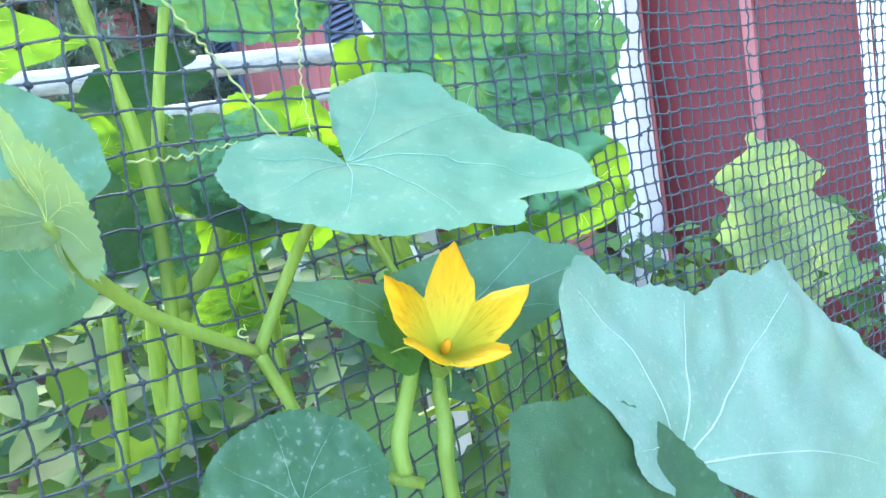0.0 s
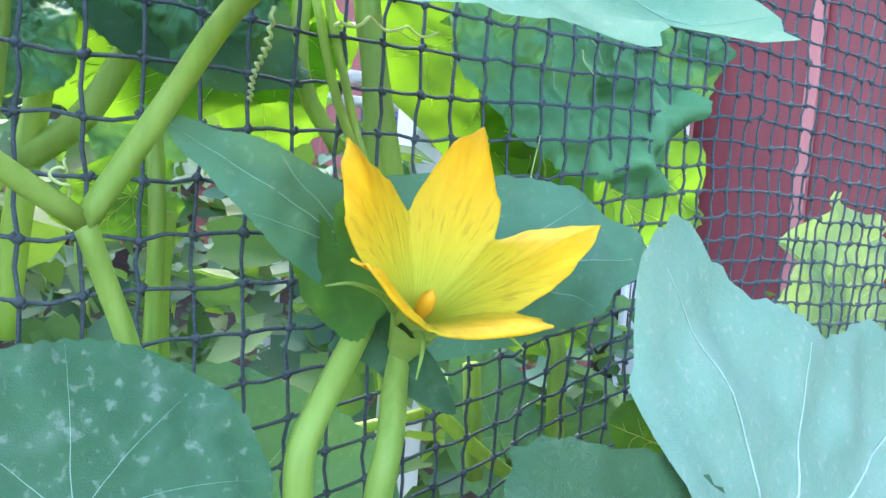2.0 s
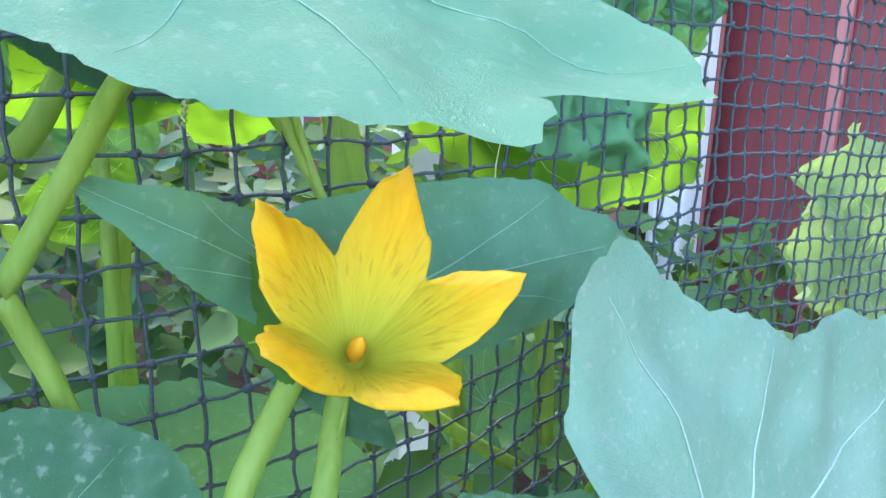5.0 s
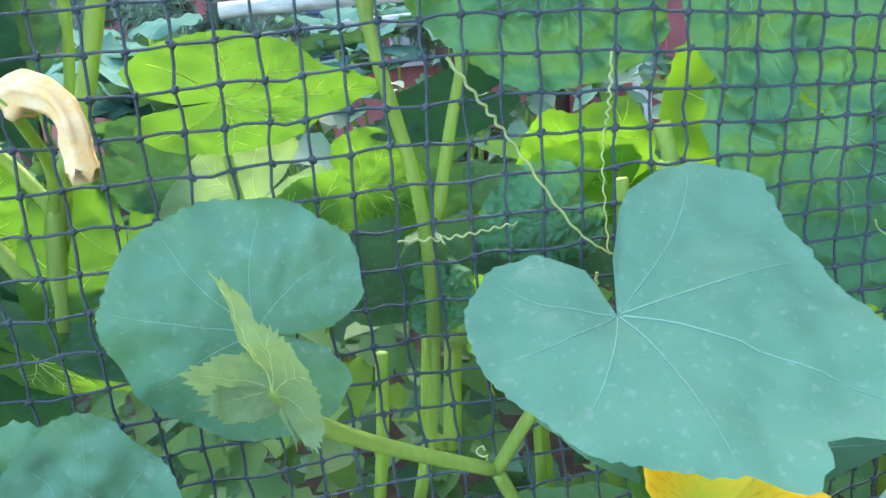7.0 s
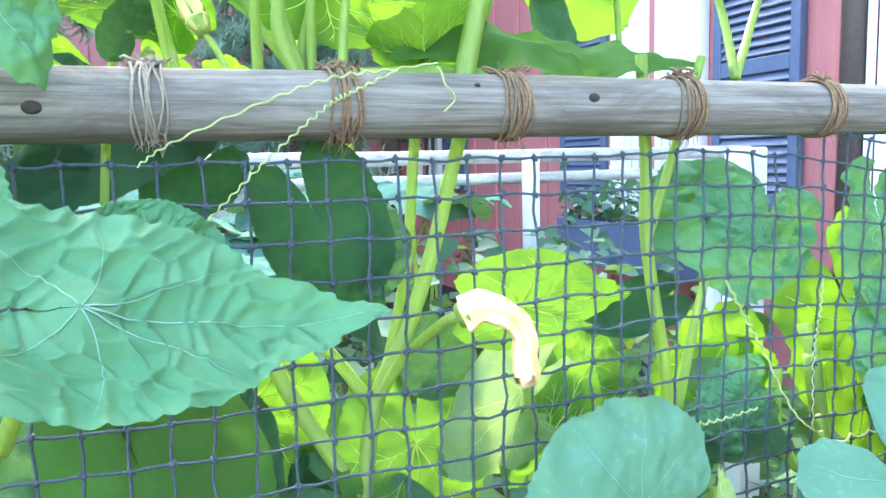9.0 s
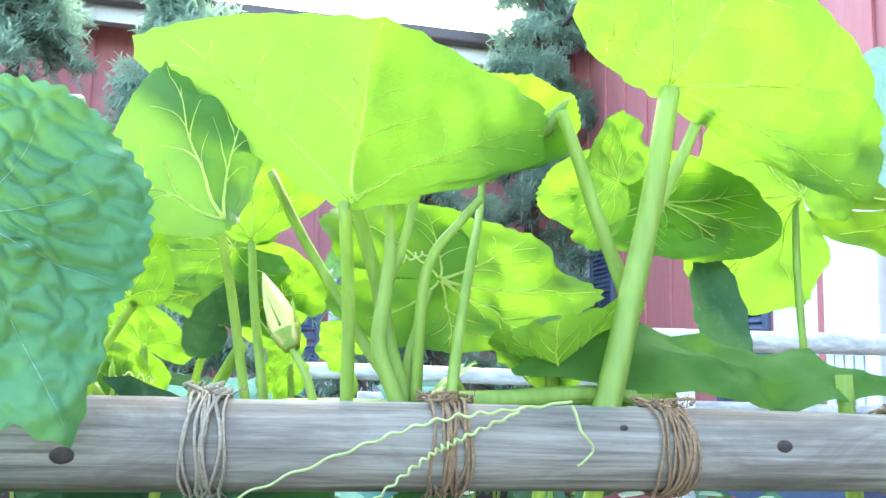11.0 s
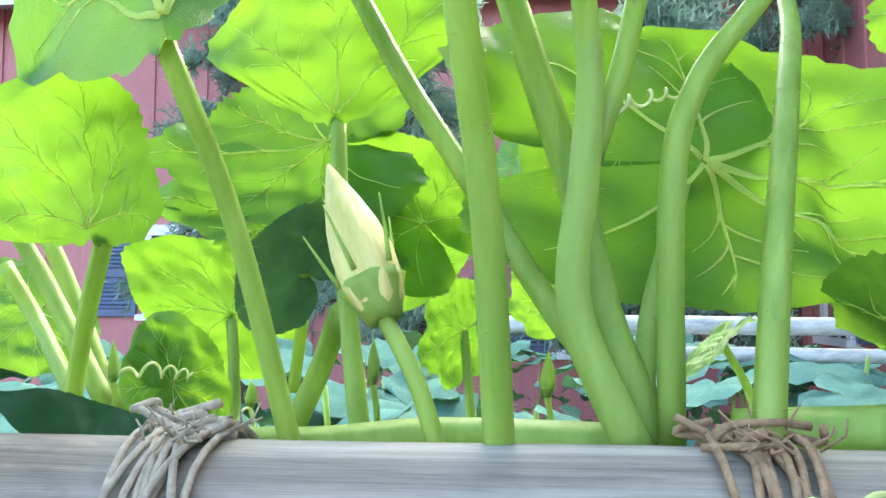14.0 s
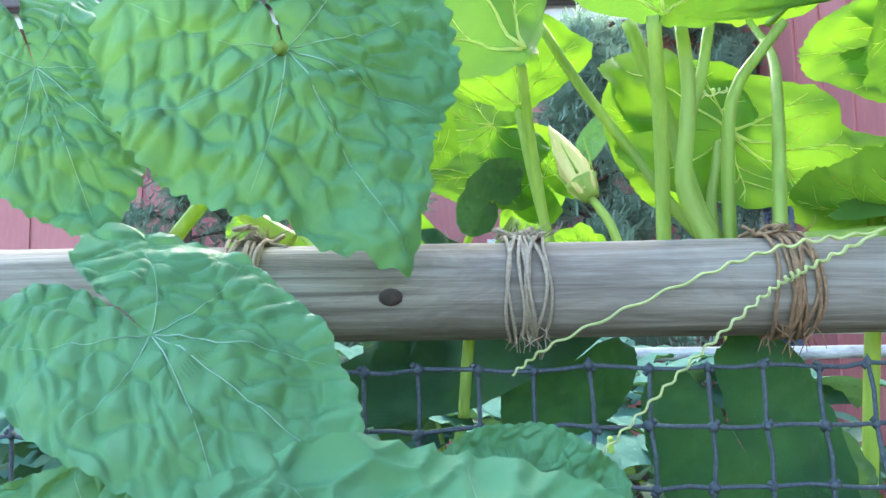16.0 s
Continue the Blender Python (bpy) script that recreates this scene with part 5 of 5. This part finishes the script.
stalk("stalk", [(0.1685, 0.0600, 0.5659), (0.1940, 0.0600, 0.5656), (0.2623, 0.0500, 0.5762)], 0.003, 0.003, climber)
stalk("stalk", [(0.0560, 0.1000, 0.6999), (0.0491, 0.1000, 0.6290), (0.0589, 0.1000, 0.6116)], 0.005, 0.005, climber)
stalk("stalk", [(0.0754, 0.0800, 0.7381), (0.0688, 0.0800, 0.6909), (0.0623, 0.0800, 0.6217)], 0.005, 0.006, climber)
coil([(0.0708, -0.0040, 0.8862), (0.0860, -0.0040, 0.8631), (0.1020, -0.0040, 0.8389), (0.1320, -0.0040, 0.7910), (0.1567, -0.0060, 0.7709)], 14, 0.0016, 0.0009, climber, shrink=0.1)
coil([(0.1545, -0.0040, 0.8811), (0.1524, -0.0040, 0.8547), (0.1481, -0.0040, 0.8278), (0.1496, -0.0040, 0.7743)], 14, 0.0012, 0.0007, climber)
coil([(0.0370, -0.0020, 0.7955), (0.0666, -0.0020, 0.7944), (0.1011, -0.0020, 0.7978)], 9, 0.0016, 0.0008, climber)
coil([(0.1431, -0.0030, 0.7647), (0.1412, -0.0030, 0.7496), (0.1368, -0.0030, 0.7384), (0.1356, -0.0030, 0.7278)], 11, 0.0016, 0.0009, climber)
coil([(0.1691, -0.0030, 0.7619), (0.1808, -0.0040, 0.7654), (0.1994, -0.0040, 0.7659), (0.2180, -0.0040, 0.7662)], 3, 0.003, 0.0009, climber)
coil([(0.3052, -0.0030, 0.7744), (0.3080, -0.0030, 0.7693), (0.3142, -0.0030, 0.7633)], 1, 0.0008, 0.0005, climber)
coil([(0.2799, -0.0030, 0.7018), (0.2798, -0.0030, 0.7154), (0.2832, -0.0030, 0.7295)], 1, 0.0006, 0.0005, climber)

wilted_flower([(-0.1220, -0.0300, 0.8877), (-0.1136, -0.0350, 0.8912), (-0.1021, -0.0400, 0.8870), (-0.0956, -0.0450, 0.8769), (-0.0957, -0.0450, 0.8654), (-0.0951, -0.0450, 0.8550)])
stalk("stalk", [(-0.1220, -0.0300, 0.8877), (-0.1286, -0.0150, 0.8805), (-0.1367, 0.0300, 0.8503), (-0.1473, 0.0500, 0.8194)], 0.0028, 0.003, climber)
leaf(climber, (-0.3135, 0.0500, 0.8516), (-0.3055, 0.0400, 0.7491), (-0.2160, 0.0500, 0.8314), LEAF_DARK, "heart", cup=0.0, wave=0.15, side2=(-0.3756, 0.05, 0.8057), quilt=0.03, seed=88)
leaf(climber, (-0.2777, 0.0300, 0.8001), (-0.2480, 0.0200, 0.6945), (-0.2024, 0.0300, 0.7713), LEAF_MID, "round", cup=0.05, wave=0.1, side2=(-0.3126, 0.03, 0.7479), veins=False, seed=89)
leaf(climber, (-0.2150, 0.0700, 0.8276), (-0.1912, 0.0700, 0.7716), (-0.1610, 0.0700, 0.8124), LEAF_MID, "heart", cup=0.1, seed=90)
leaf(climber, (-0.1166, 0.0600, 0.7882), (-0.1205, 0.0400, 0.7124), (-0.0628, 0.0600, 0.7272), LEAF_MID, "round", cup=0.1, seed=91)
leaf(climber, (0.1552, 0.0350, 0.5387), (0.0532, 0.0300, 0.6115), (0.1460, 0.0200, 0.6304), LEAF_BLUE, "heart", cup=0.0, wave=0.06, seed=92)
leaf(climber, (-0.2391, 0.0600, 0.9670), (-0.2693, 0.0500, 0.9404), (-0.2305, 0.0600, 0.9386), LEAF_DEEP_SHADE, "heart", cup=0.1, seed=93)
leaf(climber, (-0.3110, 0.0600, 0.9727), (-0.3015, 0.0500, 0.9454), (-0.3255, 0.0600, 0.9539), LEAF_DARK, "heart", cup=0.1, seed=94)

# ---- cucumber plant hanging over the pole ----
cucumber = thing("cucumber_plant", "cucumber vine with large crinkled blue-green leaves hanging over the pole", "plant")
leaf(cucumber, (-0.3426, -0.0362, 1.0714), (-0.3040, -0.0320, 1.0005), (-0.2820, -0.0137, 1.0759), LEAF_CRINKLE, "arrow", quilt=0.05, cup=-0.1, droop=0.05, wave=0.12, teeth=0.04, seed=95)
leaf(cucumber, (-0.3707, -0.0700, 0.9827), (-0.3128, -0.0800, 0.9481), (-0.3407, -0.0500, 0.9984), LEAF_CRINKLE, "heart", quilt=0.045, cup=-0.1, droop=0.15, wave=0.1, seed=96)
leaf(cucumber, (-0.4202, -0.0400, 1.0651), (-0.3961, -0.0450, 1.0113), (-0.3891, -0.0300, 1.0625), LEAF_CRINKLE, "heart", cup=-0.15, wave=0.1, seed=97, quilt=0.045)
leaf(cucumber, (-0.4023, 0.0200, 1.0772), (-0.4035, 0.0200, 1.0372), (-0.3911, 0.0200, 1.0636), LEAF_CRINKLE, "heart", cup=-0.1, seed=98, quilt=0.045)
leaf(cucumber, (-0.2961, -0.0900, 0.9144), (-0.1854, -0.0682, 0.8913), (-0.3006, -0.1200, 0.8825), LEAF_CRINKLE, "arrow", quilt=0.035, cup=-0.15, droop=0.12, wave=0.08, seed=99)
leaf(cucumber, (-0.3899, -0.0700, 0.9293), (-0.3257, -0.0800, 0.9429), (-0.3949, -0.0700, 0.9474), LEAF_CRINKLE, "heart", cup=-0.1, seed=100, quilt=0.045)
leaf(cucumber, (-0.2760, -0.0300, 0.9271), (-0.2382, -0.0300, 0.9333), (-0.2858, -0.0300, 0.9507), LEAF_CRINKLE, "heart", cup=-0.1, seed=101, quilt=0.045)
leaf(cucumber, (-0.3105, 0.0500, 0.9637), (-0.3177, 0.0500, 0.9320), (-0.2967, 0.0500, 0.9544), LEAF_DEEP_SHADE, "heart", cup=0.1, seed=102)
stalk("stalk", [(-0.3961, 0.0300, 1.0413), (-0.3849, 0.0300, 1.0388), (-0.3668, 0.0300, 1.0239), (-0.3534, 0.0300, 1.0159)], 0.0038, 0.0038, cucumber)
stalk("stalk", [(-0.3834, 0.0200, 1.0624), (-0.3940, 0.0300, 1.0481), (-0.3961, 0.0300, 1.0390)], 0.0036, 0.0036, cucumber)
stalk("stalk", [(-0.3790, 0.0400, 1.0595), (-0.3879, 0.0400, 1.0408), (-0.4037, 0.0400, 1.0200)], 0.003, 0.003, cucumber)
stalk("stalk", [(-0.3446, -0.0362, 1.0704), (-0.3762, 0.0300, 1.0570), (-0.3849, 0.0300, 1.0388)], 0.0022, 0.003, cucumber)
stalk("stalk", [(-0.3738, -0.0620, 0.9828), (-0.3972, -0.0300, 0.9728), (-0.4285, 0.0200, 0.9463), (-0.4335, 0.0300, 0.8950)], 0.003, 0.004, cucumber)
stalk("stalk", [(-0.2853, 0.0300, 0.9775), (-0.2866, 0.0300, 0.9645), (-0.2880, 0.0300, 0.9474)], 0.0022, 0.0022, cucumber)
stalk("stalk", [(-0.2968, -0.0800, 0.9127), (-0.3118, -0.0800, 0.8936), (-0.3293, -0.0500, 0.8567)], 0.003, 0.0036, cucumber)

# ---- low growth behind the netting ----
rnd = random.Random(21)


def simple_leaf(verts, faces, p, d, n, size):
    """A small folded leaf of eight faces."""
    d = d.normalized()
    s = d.cross(n).normalized()
    n = s.cross(d)
    b = len(verts)
    for u, v, w in ((0, 0, 0), (0.3, 0, -0.05), (0.65, 0, -0.06), (1.0, 0, -0.12), (-0.12, 0.25, 0.06), (0.2, 0.42, 0.08), (0.6, 0.3, 0.04), (-0.12, -0.25, 0.06), (0.2, -0.42, 0.08), (0.6, -0.3, 0.04)):
        verts.append(tuple(p + (d * u + s * v + n * (w + rnd.uniform(-0.03, 0.03))) * size))
    for f in ((0, 1, 5, 4), (1, 2, 6, 5), (2, 3, 6), (1, 0, 7, 8), (2, 1, 8, 9), (3, 2, 9)):
        faces.append(tuple(b + i for i in f))


def undergrowth(name, label, count, xs, ys, zs, size, material, keep=None):
    verts, faces = [], []
    made = 0
    while made < count:
        p = Vector((rnd.uniform(*xs), rnd.uniform(*ys), rnd.uniform(*zs)))
        if keep and not keep(p):
            continue
        if noise.noise(p * 4.0) < -0.12:
            continue
        made += 1
        d = Vector((rnd.gauss(0, 1), rnd.gauss(-0.5, 1), rnd.gauss(-0.25, 0.5)))
        simple_leaf(verts, faces, p, d, Vector((rnd.gauss(0, 0.4), rnd.gauss(-0.3, 0.4), 1)), rnd.uniform(*size))
    ob = shaped(name, verts, faces, material, smooth=True)
    return tagged(ob, label, "foliage", kind="stuff")


def small_leaf_material(name, dark, light, glow):
    s = Shade(name)
    c = s.ramp(s.island(), (0.0, dark), (0.6, light), (1.0, tuple(v * 1.25 for v in light)))
    c = s.mix(s.ramp(s.noise(60), (0.3, (0, 0, 0)), (0.75, (0.4, 0.4, 0.4))), c, dark)
    s.bump(s.noise(140), 0.4, 0.001)
    s.done(c, 0.6, Specular_IOR_Level=0.2)
    return s.thin(glow, 0.3)


SMALL_A = small_leaf_material("mixed_small_leaves", (0.035, 0.1, 0.04), (0.075, 0.17, 0.055), (0.2, 0.38, 0.04))
SMALL_B = small_leaf_material("grey_green_small_leaves", (0.035, 0.1, 0.065), (0.11, 0.22, 0.145), (0.16, 0.34, 0.06))


def left_of_view(p):
    return p.x < 0.34 + 0.42 * p.y or p.z < 0.5


undergrowth("undergrowth", "tangle of small green leaves close behind the netting", 1500, (-1.0, 0.9), (0.10, 0.7), (0.3, 0.74), (0.02, 0.05), SMALL_A, left_of_view)
undergrowth("undergrowth", "grey-green small leaves behind the netting", 2000, (-1.4, 1.1), (0.35, 1.6), (0.2, 0.8), (0.03, 0.07), SMALL_B, left_of_view)
undergrowth("undergrowth", "low mixed weeds along the house wall", 900, (-2.5, 1.9), (1.4, 4.5), (0.0, 0.55), (0.05, 0.12), SMALL_A)
undergrowth("undergrowth", "leafy growth low along the fence", 500, (0.5, 1.9), (0.15, 1.3), (0.1, 0.5), (0.04, 0.1), SMALL_A)


def squash_patch(xs, ys, zs, count, size):
    """More squash plants further back: leaves on stalks, facing the sky."""
    made = 0
    while made < count:
        p = Vector((rnd.uniform(*xs), rnd.uniform(*ys), 0))
        if p.x > -0.27 + 0.4 * (p.y + 0.38):
            continue
        made += 1
        z = rnd.uniform(*zs)
        plant = thing("squash_plant", "squash plant with blue-green leaves among the others", "plant", "squash plants further back", at=(p.x, p.y, 0))
        stalk("stalk", [(0, 0, 0), (rnd.gauss(0, 0.03), rnd.gauss(0, 0.03), z * 0.6), (rnd.gauss(0, 0.04), rnd.gauss(0, 0.04), z)], 0.006, 0.004, plant, ribs=0.05, steps=4)
        for k in range(3):
            b = Vector((rnd.gauss(0, 0.07), rnd.gauss(0, 0.07), z + rnd.uniform(-0.05, 0.03)))
            a = rnd.uniform(0, 6.28)
            d = Vector((math.cos(a), math.sin(a), rnd.uniform(-0.45, 0.1))) * rnd.uniform(*size)
            s = Vector((-math.sin(a), math.cos(a), rnd.uniform(-0.3, 0.3))) * d.length * 0.85
            leaf(plant, b, b + d, b + s, LEAF_MATT, rnd.choice(("heart", "lobed", "round")), cup=rnd.uniform(0, 0.3), droop=rnd.uniform(0.05, 0.3), wave=0.15, seed=rnd.randint(0, 999), fine=0, veins=False)


squash_patch((-1.3, 0.9), (0.6, 2.3), (0.82, 0.93), 55, (0.07, 0.12))


# ---- conifer before the house ----
def conifer(x, y, height, label):
    tree = thing("conifer", label, "tree", at=(x, y, 0))
    trunk = [Vector((0.03 * math.sin(i), 0.02 * math.cos(i * 1.3), height * i / 8)) for i in range(9)]
    tv, tf = tube_data(trunk, 0.09, 0.02, 12)
    shaped("trunk", tv, tf, BARK, tree)
    bv, bf, nv, nf = [], [], [], []
    for i in range(46):
        z = height * (0.28 + 0.7 * rnd.random())
        a = rnd.uniform(0, 6.28)
        reach = (1.05 - 0.75 * z / height) * rnd.uniform(0.5, 0.95)
        d = Vector((math.cos(a), math.sin(a), 0))
        line = [Vector((0, 0, z)), d * reach * 0.5 + Vector((0, 0, z + 0.06)), d * reach + Vector((0, 0, z - 0.1))]
        soft = smooth_path(line, 5)
        tube_data(soft, 0.014, 0.004, 5, bv, bf)
        for _ in range(40):
            f = rnd.uniform(0.2, 1)
            p = soft[int(f * (len(soft) - 1))]
            t = (d * rnd.uniform(0.2, 1) + Vector((rnd.gauss(0, 0.6), rnd.gauss(0, 0.6), rnd.gauss(0.1, 0.4)))).normalized()
            for k in range(16):
                o = p + t * 0.17 * k / 16
                w = (t * 0.6 + Vector((rnd.gauss(0, 1), rnd.gauss(0, 1), rnd.gauss(0, 1))).normalized()).normalized()
                s = w.cross(Vector((0.3, 0.5, 0.8))).normalized() * 0.007
                b = len(nv)
                e = o + w * rnd.uniform(0.045, 0.085)
                nv += [tuple(o - s), tuple(o + s), tuple(e + s * 0.3), tuple(e - s * 0.3)]
                nf.append((b, b + 1, b + 2, b + 3))
    shaped("limb", bv, bf, BARK, tree)
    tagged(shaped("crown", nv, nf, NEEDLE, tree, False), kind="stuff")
    return tree


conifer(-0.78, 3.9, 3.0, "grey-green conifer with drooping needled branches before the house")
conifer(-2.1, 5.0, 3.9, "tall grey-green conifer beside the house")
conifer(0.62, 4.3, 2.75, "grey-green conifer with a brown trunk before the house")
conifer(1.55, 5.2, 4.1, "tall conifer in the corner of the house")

# ---- window box on the house ----
window_box = thing("window_box", "dark blue wooden window box full of white and green plants", "planter")
for a, b in (((2.05, 0.095, 0.47), (2.95, 0.115, 0.68)), ((2.05, 0.27, 0.47), (2.95, 0.29, 0.68)), ((2.05, 0.116, 0.47), (2.07, 0.269, 0.68)), ((2.93, 0.116, 0.47), (2.95, 0.269, 0.68))):
    bm = boxed(a, b, bevel=0.004)
    for v in bm.verts:
        v.co = on_side(v.co)
    bmesh.ops.recalc_face_normals(bm, faces=bm.faces)
    part("board", bm, SHUTTER, window_box)
bm = boxed((2.071, 0.116, 0.48), (2.929, 0.269, 0.655))
for v in bm.verts:
    v.co = on_side(v.co)
bmesh.ops.recalc_face_normals(bm, faces=bm.faces)
part("soil", bm, SOIL, window_box)
for name, count, size, mat in (("flowers", 120, (0.02, 0.04), WHITE), ("greenery", 260, (0.03, 0.07), SMALL_B)):
    bv, bf = [], []
    for _ in range(count):
        p = on_side(Vector((rnd.uniform(2.06, 2.94), rnd.uniform(0.08, 0.3), 0.68 + abs(rnd.gauss(0, 0.09)))))
        simple_leaf(bv, bf, p, Vector((rnd.gauss(-0.6, 1), rnd.gauss(0, 1), rnd.gauss(0.2, 0.6))), Vector((rnd.gauss(0, 0.5), rnd.gauss(0, 0.5), 1)), rnd.uniform(*size))
    tagged(shaped(name, bv, bf, mat, window_box), kind="stuff")
